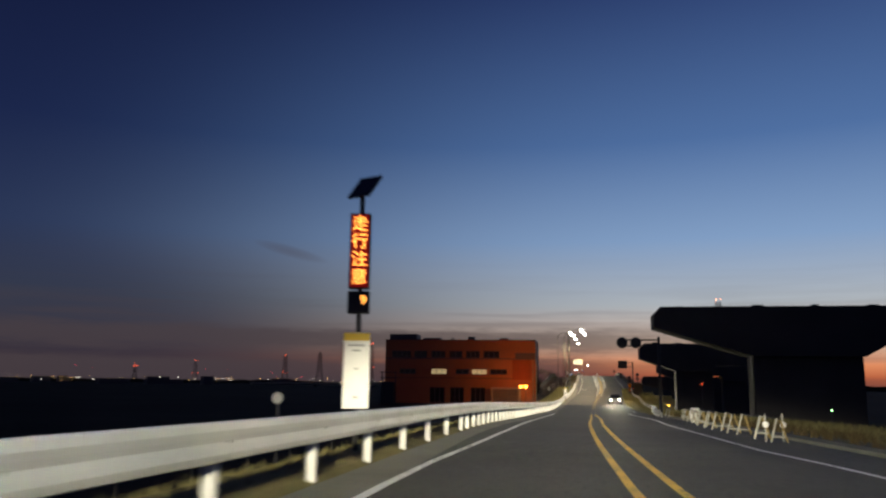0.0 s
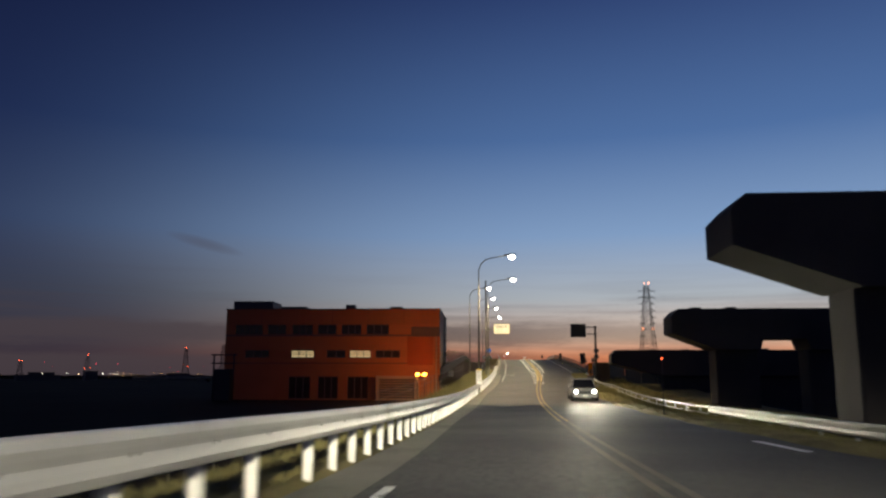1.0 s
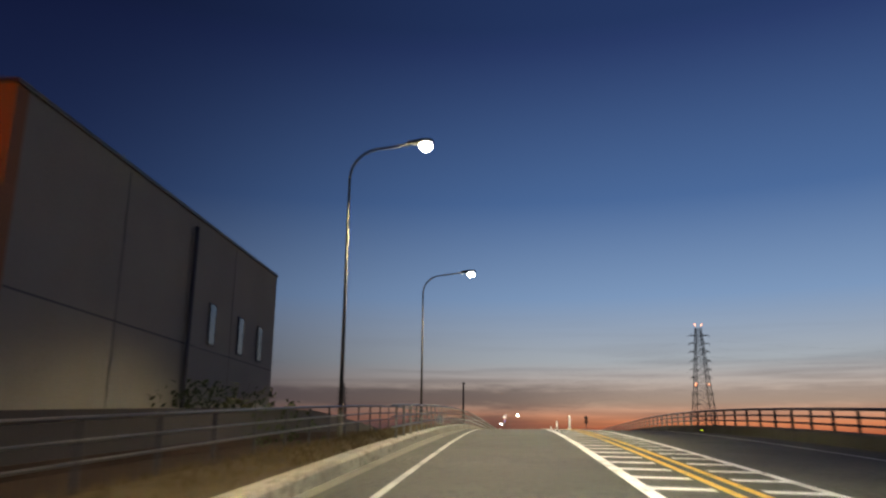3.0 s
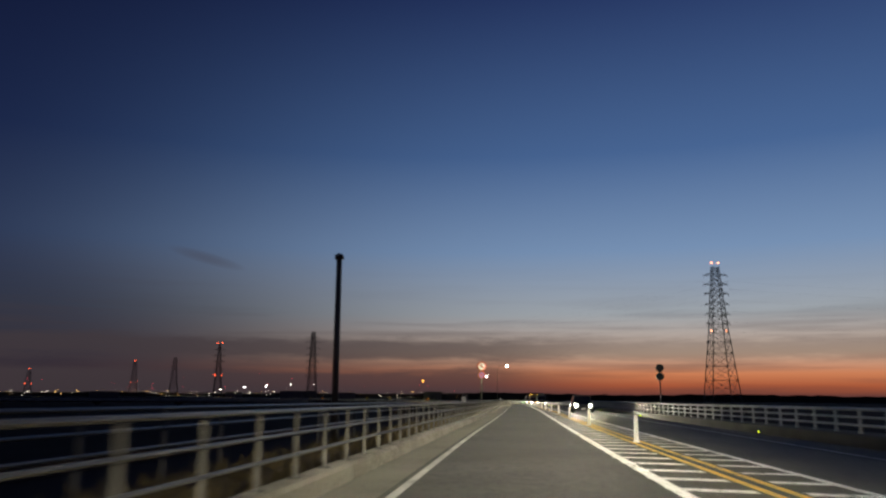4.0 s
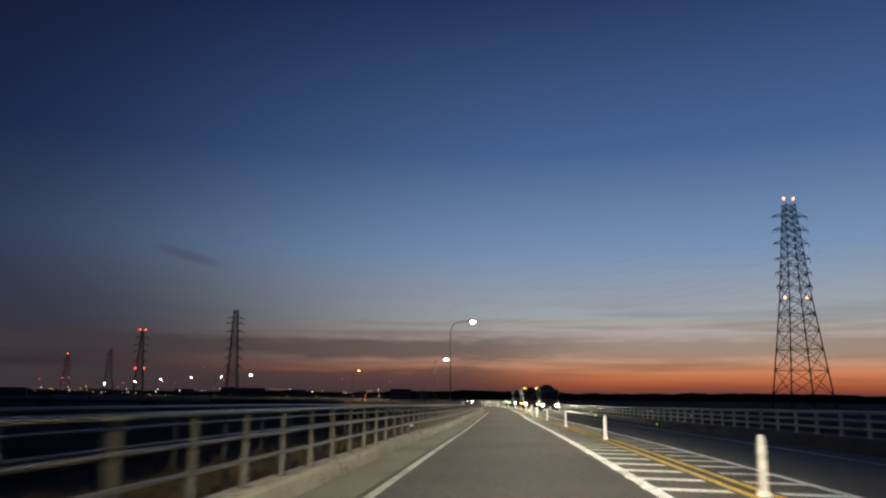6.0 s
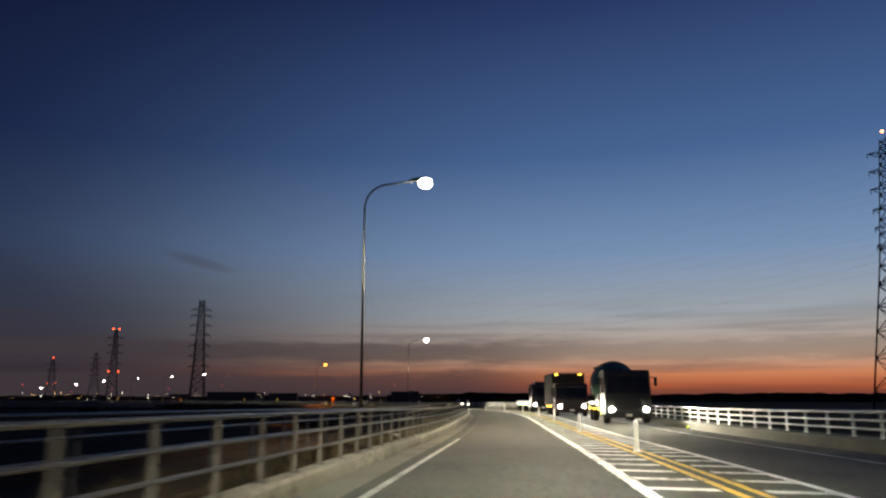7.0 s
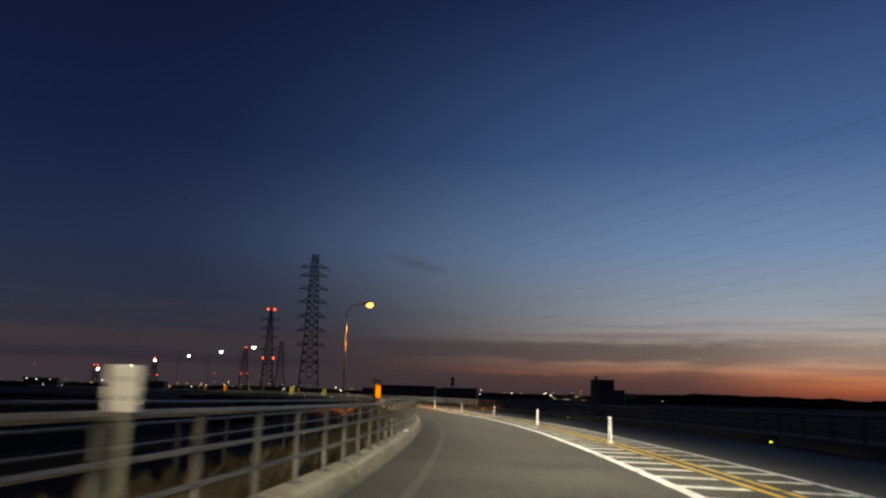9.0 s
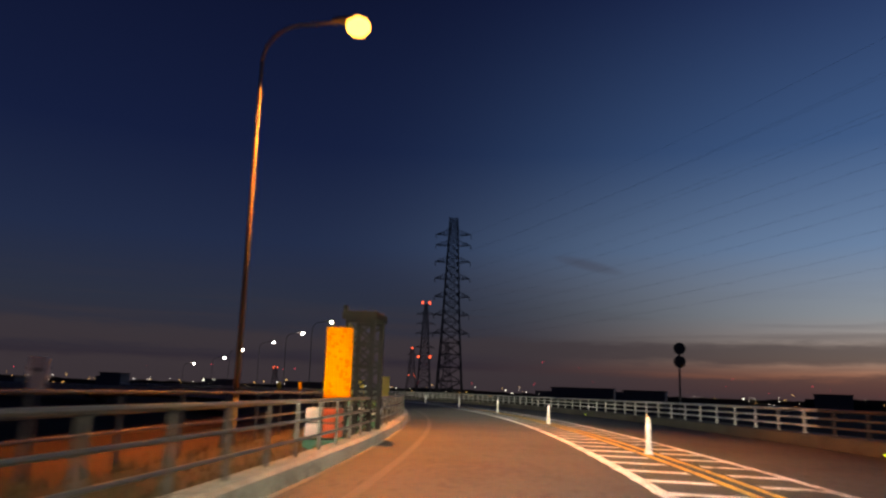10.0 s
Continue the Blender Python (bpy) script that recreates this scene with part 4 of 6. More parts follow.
# ---- street lamps ----
def street_lamp(foot, head, energy, sodium=False, radius=0.044, bulb=1.0, label="tall grey steel street lamp with a curved arm, lit"):
    """foot and head are places; the arm curves from the pole's top to the head."""
    foot, head = Vector(foot), Vector(head)
    ob = thing("street_lamp", label, "street lamp", Matrix.Translation(foot), "street lamps along the road")
    h = head.z - foot.z
    arm = Vector((head.x - foot.x, head.y - foot.y, 0))
    w = arm.normalized()
    part("base_plate", box(bmesh.new(), -0.2, -0.2, 0, 0.2, 0.2, 0.04, bevel=0.01), POLE_STEEL, ob)
    part("pole", tube(tube(bmesh.new(), (0, 0, 0), (0, 0, 0.8), radius * 1.15, radius * 1.1, 14), (0, 0, 0.8), (0, 0, h - 0.75), radius, radius * 0.62, 14), POLE_STEEL, ob)
    pts = []
    for k in range(9):
        a = k / 8 * math.pi / 2
        pts.append(Vector((0, 0, h - 0.78)) + w * (0.7 * (1 - math.cos(a))) + Vector((0, 0, 0.7 * math.sin(a))))
    pts.append(arm - w * 0.25 + Vector((0, 0, h + 0.03)))
    part("arm", pipe(bmesh.new(), pts, radius * 0.6, 12), POLE_STEEL, ob)
    m = Matrix.Translation(arm + Vector((0, 0, h))) @ Vector((0, 1, 0)).rotation_difference(w).to_matrix().to_4x4()
    bm = lathe(bmesh.new(), [(0.04, -0.4), (0.08, -0.3), (0.14, -0.08), (0.14, 0.1), (0.07, 0.18)], "y", 18)
    bmesh.ops.scale(bm, vec=(1, 1, 0.55), verts=bm.verts)
    bmesh.ops.transform(bm, matrix=m @ Matrix.Translation((0, 0, 0.05)), verts=bm.verts)
    part("lamp_head", bm, POLE_STEEL, ob)
    bm = lathe(bmesh.new(), [(0.19 * math.sin(math.pi * k / 12), 0.02 - 0.2 * math.cos(math.pi * k / 12)) for k in range(1, 12)], "y", 24)
    bmesh.ops.scale(bm, vec=(bulb, bulb, 0.88 * bulb), verts=bm.verts)
    bmesh.ops.transform(bm, matrix=m @ Matrix.Translation((0, 0, -0.04)), verts=bm.verts)
    part("lens", bm, LENS_SODIUM if sodium else LENS_WHITE, ob, "glowing orange lens" if sodium else "glowing white lens")
    if energy:
        lamp("street_light", "SPOT", head - Vector((0, 0, 0.22)), energy, SODIUM if sodium else LED, head - Vector((0, 0, 5)), 0.12, 118.0 if sodium else 124.0, 0.5)
    return ob


LAMPS = [(76.6, -0.62, (-1.8, 76.5, 3.96)), (90.2, -0.9, (-1.83, 90.2, 4.53)), (104.2, -3.0, (-4.0, 104.1, 5.53)), (117.9, -2.7, (-4.04, 117.8, 6.04)),
         (131.3, -2.5, (-4.1, 131.2, 6.25)), (144.2, -2.4, (-4.08, 144.1, 6.14)), (290.0, -2.9, (-5.0, 290.0, 5.75)), (342.6, -2.6, (-10.7, 341.6, 5.02))]
for s, e, head in LAMPS:
    p = road(s, e)
    base = p.z - (0.32 if e < -2 else 0.0)
    street_lamp((p.x, p.y, base), head, 2800.0 if s < 100 else 1500.0 if s < 150 else 2000.0 if s < 300 else 2500.0, bulb=0.72 if s < 150 else 0.95)
p = road(396.2, -2.75)
street_lamp((p.x, p.y, p.z - 0.32), (-32.2, 390.0, 4.69), 8800.0, True, bulb=1.0, label="tall street lamp with a curved arm, lit orange")
# lamps of the side road beyond the bend
for x, y, z in ((-68.1, 429.7, 4.3), (-78.8, 437.4, 4.1), (-89.9, 444.3, 3.8), (-101.5, 450.1, 3.3), (-112.2, 456.4, 2.6), (-124.0, 460.6, 1.9)):
    street_lamp((x - 1.2, y - 1.0, GROUND), (x, y, z), 0.0, bulb=0.75 if x > -100 else 0.9, label="far street lamp, lit white")
# thin dark pole with a cap
p = road(170.1, -2.95, -0.35)
ob = thing("bare_pole", "bare brown steel pole with a cap, no lamp", "pole", Matrix.Translation(p))
part("shaft", tube(bmesh.new(), (0, 0, 0), (0, 0, 4.0), 0.075, 0.06, 14), BROWN_STEEL, ob)
part("cap", lathe(bmesh.new(), [(0.06, 3.98), (0.1, 4.0), (0.1, 4.08), (0.04, 4.12)], sides=14), BROWN_STEEL, ob)


# ---- signs beside the road ----
def panel(bm, w, h, y=0.0, t=0.02, z=0.0, bevel=0.006):
    return box(bm, -w / 2, y - t / 2, z - h / 2, w / 2, y + t / 2, z + h / 2, bevel=bevel)


def solar_sign():
    ob = thing("solar_led_sign", "tall pole sign with red LED characters, solar panel and white board", "electronic sign", stand(8.9, -1.18, 0.0, 6))
    part("pole", tube(bmesh.new(), (0, 0.06, -0.2), (0, 0.06, 3.1), 0.03, sides=12), DARK_STEEL, ob)
    led = part("led_case", panel(bmesh.new(), 0.25, 0.92, 0, 0.08, 2.35, 0.01), DARK_STEEL, ob)
    part("led_screen", panel(bmesh.new(), 0.215, 0.88, -0.044, 0.006, 2.35, 0.0), LED_RED, led, "red glowing LED screen")
    for k, ch in enumerate("走行注意"):
        writing("led_character", ch, 0.2, LED_TEXT, led, (0, -0.05, 2.67 - 0.215 * k))
    count = part("counter_case", panel(bmesh.new(), 0.26, 0.27, 0, 0.08, 1.73, 0.01), DARK_STEEL, ob)
    part("screen", panel(bmesh.new(), 0.22, 0.21, -0.043, 0.006, 1.73, 0.0), INK, count)
    writing("led_character", "9", 0.15, LED_TEXT, count, (0.06, -0.05, 1.75))
    bm = box(bmesh.new(), -0.17, -0.2, -0.012, 0.17, 0.2, 0.012, pose(0.03, 0.05, 3.16, 50, 0, -30), 0.004)
    sp = part("solar_panel", bm, DARK_STEEL, ob)
    part("solar_cell", box(bmesh.new(), -0.155, -0.185, 0.012, 0.155, 0.185, 0.016, pose(0.03, 0.05, 3.16, 50, 0, -30)), SOLAR, sp)
    part("board", panel(bmesh.new(), 0.31, 0.88, -0.04, 0.03, 0.93, 0.01), SIGN_WHITE, ob, "white reflective notice board")
    part("board_head", panel(bmesh.new(), 0.31, 0.09, -0.058, 0.006, 1.32, 0.0), SIGN_YELLOW, ob, "yellow strip")
    for z, w in ((1.22, 0.2), (1.16, 0.1), (0.95, 0.04), (0.62, 0.05)):
        part("print_bar", panel(bmesh.new(), w, 0.022, -0.057, 0.004, z, 0.0), GREY_INK, ob)
    return ob


solar_sign()


def notice_board(m, w, h, head=True, label="white notice board with a yellow head on a lamp pole"):
    ob = thing("notice_board", label, "sign", m)
    part("board", panel(bmesh.new(), w, h, 0, 0.03, 0, 0.008), SIGN_WHITE, ob)
    part("head_strip", panel(bmesh.new(), w, h * 0.1, -0.018, 0.006, h * 0.45, 0.0), SIGN_YELLOW, ob, "yellow strip")
    for k in range(9):
        part("print_bar", panel(bmesh.new(), w * (0.7 if k % 3 else 0.5), h * 0.035, -0.017, 0.004, h * (0.32 - 0.075 * k), 0.0), GREY_INK, ob)
    for z in (-h * 0.3, h * 0.3):
        part("bracket", box(bmesh.new(), -0.05, 0.015, z - 0.02, 0.05, 0.1, z + 0.02), DARK_STEEL, ob)
    return ob


notice_board(stand(76.35, -0.62, 0.85), 0.26, 0.76)


def arm_sign(name, label, s, e_pole, h_top, e_sign, h_sign, w, h, face, dark, pole_r=0.05, text=None):
    ob = thing(name, label, "road sign", stand(s, e_pole, -0.1))
    mat = DARK_STEEL if dark else POLE_STEEL
    part("pole", tube(bmesh.new(), (0, 0, 0), (0, 0, h_top), pole_r, pole_r * 0.85, 14), mat, ob)
    x = e_sign - e_pole
    near = x + (w / 2 if x < 0 else -w / 2)
    for z in (h_sign + 0.1 + h * 0.26, h_sign + 0.1 - h * 0.26) if dark else (h_sign + 0.1 - 0.02,):
        part("arm", tube(bmesh.new(), (0, 0, z), (near + (0.2 if x > 0 else -0.2), 0, z), 0.03, sides=10), mat, ob)
        part("clamp", tube(bmesh.new(), (0, 0, z - 0.06), (0, 0, z + 0.06), pole_r * 1.35, sides=14), mat, ob)
    board = part("board", panel(bmesh.new(), w, h, 0, 0.03, 0, 0.01), face, ob)
    board.matrix_basis = Matrix.Translation((x, -0.05, h_sign + 0.1))
    return ob, board


arm_sign("direction_sign", "dark back of a direction sign on a twin-arm pole", 88.8, 6.05, 3.62, 4.97, 3.32, 0.97, 0.85, SIGN_BACK, True, 0.075)
ob, board = arm_sign("bridge_name_sign", "dull white bridge name sign on an arm from a tall pole", 92.9, -1.2, 7.0, -0.1, 3.45, 1.07, 0.66, WORN_WHITE, False, 0.062)
writing("sign_text", "飛島大橋", 0.2, INK, board, (0, -0.019, 0.14))
for z, w in ((-0.06, 0.7), (-0.2, 0.8)):
    part("print_bar", panel(bmesh.new(), w, 0.07, -0.017, 0.004, z, 0.0), GREY_INK, board)

# twin round signal backs on a gantry arm
ob = thing("signal_pole", "dark pole with two round signal backs on an arm", "traffic signal", stand(37.6, 5.05, -0.2))
part("pole", tube(bmesh.new(), (0, 0, 0), (0, 0, 3.85), 0.075, 0.06, 14), DARK_STEEL, ob)
part("arm", tube(bmesh.new(), (0, 0, 3.7), (-1.9, 0, 3.7), 0.035, sides=10), DARK_STEEL, ob)
part("brace", pipe(bmesh.new(), [(0, 0, 2.9), (-0.1, 0, 3.2), (-0.3, 0, 3.38), (-0.6, 0, 3.42), (-1.6, 0, 3.42)], 0.025, 10), DARK_STEEL, ob)
for x in (-1.05, -1.68):
    d = part("signal_head", lathe(bmesh.new(), [(0.2, -0.03), (0.255, -0.02), (0.26, 0.03), (0.2, 0.08), (0.05, 0.1)], "y", 28, (x, -0.06, 3.57)), DARK_STEEL, ob, "round black signal back")


def round_sign(name, label, m, discs, h, pole_mat=POLE_STEEL, r_pole=0.028):
    ob = thing(name, label, "road sign", m)
    part("pole", tube(bmesh.new(), (0, 0.03, 0), (0, 0.03, h), r_pole, sides=12), pole_mat, ob)
    for z, r, rim, face, kind in discs:
        plate = part("disc", lathe(bmesh.new(), [(r, -0.012), (r, 0.006)], "y", 32, (0, 0, z)), rim, ob)
        if face is not None:
            part("face", lathe(bmesh.new(), [(r * (0.93 if kind == "arrow" else 0.78), -0.017), (r * (0.93 if kind == "arrow" else 0.78), -0.011)], "y", 32, (0, 0, z)), face, plate)
        if kind == "turn":
            part("symbol", box(bmesh.new(), -0.02, -0.022, z - r * 0.45, 0.02, -0.016, z + r * 0.4), INK, plate)
            part("bar", box(bmesh.new(), -r * 0.75, -0.026, -0.016, r * 0.75, -0.02, 0.016, pose(0, 0, z, 0, 45, 0)), SIGN_RED, plate, "red diagonal bar")
        if kind == "park":
            for a in (45, -45):
                part("bar", box(bmesh.new(), -r * 0.78, -0.026, -0.018, r * 0.78, -0.02, 0.018, pose(0, 0.001 * a / 45, z, 0, a, 0)), SIGN_RED, plate, "red diagonal bar")
        if kind == "arrow":
            part("symbol", box(bmesh.new(), -0.022, -0.022, -0.085, 0.022, -0.016, 0.05, pose(0, 0, z, 0, -35, 0)), SIGN_WHITE, plate, "white arrow")
    return ob


round_sign("blue_arrow_sign", "blue round sign with a white arrow on a yellow-grey pole", stand(95.1, -1.1, -0.1), [(1.98, 0.155, SIGN_WHITE, SIGN_BLUE, "arrow")], 2.05)
round_sign("no_turn_no_stopping_sign", "two round red-bordered road signs on one pole", stand(185.0, -0.62, 0.16),
           [(1.83, 0.175, SIGN_RED, SIGN_WHITE, "turn"), (1.49, 0.135, SIGN_RED, SIGN_BLUE, "park")], 1.95)
round_sign("round_sign_back", "two dark round sign backs on one pole", stand(186.2, 6.55, 0.17), [(1.82, 0.16, SIGN_BACK, None, ""), (1.48, 0.16, SIGN_BACK, None, "")], 1.95, DARK_STEEL)
round_sign("round_sign_back", "two dark round sign backs on one pole", stand(97.0, 6.8, -0.3), [(2.1, 0.19, SIGN_BACK, None, ""), (1.65, 0.19, SIGN_BACK, None, "")], 2.3, DARK_STEEL)
round_sign("round_sign_back", "two dark round sign backs on one pole", stand(405.2, 6.65, 0.05), [(1.95, 0.16, SIGN_BACK, None, ""), (1.6, 0.16, SIGN_BACK, None, "")], 2.05, DARK_STEEL)
round_sign("round_mirror_sign", "small white round reflector on a post behind the rail", stand(12.3, -3.41, -0.6), [(1.17, 0.1, GREY_INK, SIGN_WHITE, "")], 1.2, DARK_STEEL)

# marker plates on the railing
first = None
for s in (175.0, 218.9, 262.0, 306.0, 348.7):
    m = stand(s, RAIL_IN + 0.02, 0.145)
    if first is None:
        first = thing("marker_plate", "small white marker plate on a short post by the railing", "sign", m, "marker plates on the railing")
        part("post", tube(bmesh.new(), (0, 0, 0), (0, 0, 0.48), 0.018, sides=10), POLE_STEEL, first)
        part("plate", panel(bmesh.new(), 0.105, 0.15, -0.02, 0.01, 0.53, 0.003), PALE_STEEL, first)
        for z in (0.56, 0.5):
            part("print_bar", panel(bmesh.new(), 0.07, 0.018, -0.026, 0.003, z, 0.0), GREY_INK, first)
    else:
        copy_thing(first, m)
ob = thing("blank_board", "blank pale square board beyond the railing", "sign", stand(157.0, -3.1, -0.35))
part("post", tube(bmesh.new(), (0, 0.02, 0), (0, 0.02, 1.0), 0.03, sides=10), POLE_STEEL, ob)
part("board", panel(bmesh.new(), 0.34, 0.43, -0.02, 0.015, 1.1, 0.006), SIGN_WHITE, ob)

# dark board leaning on the far parapet, and a smaller upright one further on
ob = thing("sign_board_back", "dark leaning back of a sign board on stays", "sign", stand(98.3, 6.05, 0.1))
part("board", box(bmesh.new(), -0.2, -0.02, 0.7, 0.2, 0.02, 1.48, pose(0, 0, 0, 0, -7, 0), 0.01), SIGN_BACK, ob)
for x in (-0.12, 0.14):
    part("leg", tube(bmesh.new(), (x - 0.05, 0.03, 0), (x - 0.17, 0.03, 1.45), 0.02, sides=8), DARK_STEEL, ob)
part("stay", tube(bmesh.new(), (0.4, 0.05, 0), (-0.06, 0.03, 1.55), 0.015, sides=8), DARK_STEEL, ob)
ob = thing("upright_board_back", "narrow dark sign back standing on the far parapet", "sign", stand(122.0, 5.95, 0.05))
part("board", box(bmesh.new(), -0.13, -0.02, 0.15, 0.13, 0.02, 0.95, bevel=0.008), SIGN_BACK, ob)
part("post", tube(bmesh.new(), (0, 0.03, 0), (0, 0.03, 0.6), 0.025, sides=8), DARK_STEEL, ob)


# ---- gore nose after the bend ----
def gore():
    ob = thing("gore_marker", "tall orange reflective hazard board on the railing nose", "hazard marker", stand(393.6, -0.84, 0.17, -4))
    part("board", panel(bmesh.new(), 0.31, 0.8, -0.03, 0.02, 0.78, 0.008), SIGN_ORANGE, ob)
    rnd = random.Random(4)
    for k in range(26):
        x, z = rnd.uniform(-0.13, 0.13), 0.42 + 0.028 * k
        part("print_bar", box(bmesh.new(), x - 0.012, -0.046, z, x + 0.012 + 0.02 * rnd.random(), -0.041, z + 0.02 + 0.04 * rnd.random()), ORANGE_PRINT, ob)
    for x in (-0.1, 0.1):
        part("post", tube(bmesh.new(), (x, 0, 0), (x, 0, 1.24), 0.016, sides=10), DARK_STEEL, ob)
    ob = thing("crash_cushion", "crash cushion of red and white blocks on a green base", "crash cushion", stand(393.2, -0.9, -0.06, -4))
    for k in range(2):
        for j in range(2):
            part("block", box(bmesh.new(), -0.18 + 0.185 * k, -0.1, 0.21 + 0.16 * j, -0.01 + 0.185 * k, 0.16, 0.36 + 0.16 * j, bevel=0.02), SIGN_RED if k else PINK_WHITE, ob)
    part("strap", box(bmesh.new(), -0.19, -0.112, 0.362, 0.19, -0.1, 0.372), INK, ob)
    part("base", box(bmesh.new(), -0.2, -0.12, 0.0, 0.22, 0.4, 0.19, bevel=0.02), DULL_GREEN, ob)
    for along, e, z in ((396.3, -1.0, 0.5), (397.6, -0.88, 0.44)):
        q = thing("barrel", "dented green and white plastic barrel beside the railing nose", "barrel", stand(along, e, 0.0), "barrels at the railing nose")
        part("drum", lathe(bmesh.new(), [(0.1, 0.0), (0.13, 0.03), (0.13, z * 0.45), (0.118, z * 0.5), (0.128, z * 0.55), (0.12, z), (0.06, z + 0.02)], sides=18), DULL_GREEN, q)
        part("band", lathe(bmesh.new(), [(0.132, z * 0.62), (0.136, z * 0.64), (0.134, z * 0.82), (0.126, z * 0.84)], sides=18), SIGN_WHITE, q, "white reflective band")
    for s, e, w, h, z in ((419.0, -0.79, 0.38, 0.84, 0.82), (433.2, -0.44, 0.38, 0.84, 0.8), (457.9, 0.0, 0.4, 0.8, 0.8), (463.7, -0.4, 0.36, 0.76, 0.74)):
        orange = 450 < s < 460
        q = thing("hazard_board", "tall orange reflective hazard board on two posts" if orange else "tall yellow reflective hazard board on two posts", "hazard marker", stand(s, e, 0.0), "hazard boards along the bend")
        part("board", panel(bmesh.new(), w, h, 0, 0.02, z, 0.006), SIGN_ORANGE if orange else SIGN_YELLOW, q)
        for x in (-w * 0.32, w * 0.32):
            part("post", tube(bmesh.new(), (x, 0.03, -0.05), (x, 0.03, z + h * 0.45), 0.018, sides=8), DARK_STEEL, q)
    q = thing("small_notice", "small white notice on a thin post behind the outer railing", "sign", stand(390.9, -2.78, -0.3))
    part("board", panel(bmesh.new(), 0.15, 0.26, 0, 0.02, 1.01, 0.006), SIGN_WHITE, q)
    part("print_bar", panel(bmesh.new(), 0.1, 0.03, -0.012, 0.004, 1.04, 0.0), GREY_INK, q)
    part("post", tube(bmesh.new(), (0, 0.025, 0.0), (0, 0.025, 1.1), 0.014, sides=8), DARK_STEEL, q)
    q = thing("steel_gantry", "dark steel lattice frame standing behind the orange board", "gantry", stand(395.1, -0.76, 0.0, -5))
    for x in (-0.16, 0.16):
        for y in (-0.3, 0.3):
            part("column", box(bmesh.new(), x - 0.03, y - 0.03, 0, x + 0.03, y + 0.03, 1.6), BLACK_STEEL, q)
    for k in range(5):
        z0, z1 = 0.1 + 0.29 * k, 0.36 + 0.29 * k
        for y in (-0.3, 0.3):
            part("rung", box(bmesh.new(), -0.16, y - 0.02, z1, 0.16, y + 0.02, z1 + 0.04), BLACK_STEEL, q)
            part("brace", tube(bmesh.new(), (-0.16, y, z0), (0.16, y, z1), 0.016, sides=6), BLACK_STEEL, q)
            part("brace", tube(bmesh.new(), (0.16, y, z0), (-0.16, y, z1), 0.016, sides=6), BLACK_STEEL, q)
    part("crossbeam", box(bmesh.new(), -0.24, -0.36, 1.56, 0.22, 0.36, 1.66, bevel=0.01), BLACK_STEEL, q)
    part("bracket", box(bmesh.new(), -0.24, -0.3, 1.655, -0.19, -0.22, 1.74), BLACK_STEEL, q)


gore()


# ---- works on the far side: viaduct piers, barriers, cabins ----
def hammer_pier(s, e_end, h_top, run=2.1, drop=0.9, end=1.2, gap=None, wide=11.9, label="concrete T-shaped viaduct pier without its deck, coloured dark as backlit"):
    ob = thing("viaduct_pier", label, "viaduct pier", stand(s, e_end, 0.0), "piers of an unfinished viaduct")
    z = h_top
    low = z - end - drop
    cap = [(0.0, z - 0.3), (0.3, z), (wide - 0.3, z), (wide, z - 0.3), (wide, z - end), (wide - 2.3, low)]
    if gap:
        cap += [(gap[1] + 0.15, low), (gap[1], z - gap[2]), (gap[0], z - gap[2]), (gap[0] - 0.15, low)]
    cap += [(run, low), (0.0, z - end)]
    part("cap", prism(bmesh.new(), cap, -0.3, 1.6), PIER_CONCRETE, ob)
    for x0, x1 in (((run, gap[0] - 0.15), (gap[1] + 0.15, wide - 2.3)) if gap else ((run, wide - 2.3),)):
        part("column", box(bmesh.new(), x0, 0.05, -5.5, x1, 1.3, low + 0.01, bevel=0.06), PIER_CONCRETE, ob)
    for x in (0.9, 2.4, 4.4, 6.9, 9.2, 11.0):
        part("bearing", box(bmesh.new(), x, 0.2, z - 0.01, x + 0.35 + 0.1 * math.sin(9 * x), 0.9, z + 0.06 + 0.05 * math.sin(5 * x + s), bevel=0.01), DARK_STEEL, ob)
    return ob


hammer_pier(36.4, 4.75, 4.9, 4.2, 1.27, 0.93, wide=11.1)
hammer_pier(53.5, 5.15, 4.45, 2.3, 0.8, 1.0, gap=(4.8, 8.3, 1.42))
hammer_pier(71.8, 7.75, 3.8, 1.8, 0.7, 1.0, gap=(3.7, 5.4, 1.25), wide=13.3)
hammer_pier(88.3, 6.95, 2.08, 3.2, 0.7, 0.88, wide=18.0)

# works compound: blue hoarding, brown site box, orange cabinet
ob = thing("site_hoarding", "dark blue steel hoarding panels round the works", "hoarding", stand(90.7, 6.0, 0.0))
for k in range(5):
    part("panel", box(bmesh.new(), -0.02 + 0.05 * k, 0.9 * k, -0.5, 0.02 + 0.05 * k, 0.9 * k + 0.88, 1.2 + 0.03 * (k % 2), bevel=0.006), HOARDING, ob)
    part("post", tube(bmesh.new(), (0.06 + 0.05 * k, 0.9 * k, -0.5), (0.06 + 0.05 * k, 0.9 * k, 1.3), 0.022, sides=8), DARK_STEEL, ob)
part("end_panel", box(bmesh.new(), 0.16, 4.5, -0.5, 1.0, 4.54, 1.3, bevel=0.006), HOARDING, ob)
ob = thing("works_fence", "long dark sheet-steel fence behind the works", "fence", stand(92.8, 7.2, 0.0))
for k in range(14):
    part("panel", box(bmesh.new(), 1.1 * k, -0.02, -3.0, 1.1 * k + 1.08, 0.02, 1.02 + 0.03 * (k % 2), bevel=0.006), HOARDING, ob)
ob = thing("site_box", "brown steel site box behind the orange cabinet", "site box", stand(90.3, 6.05, 0.0))
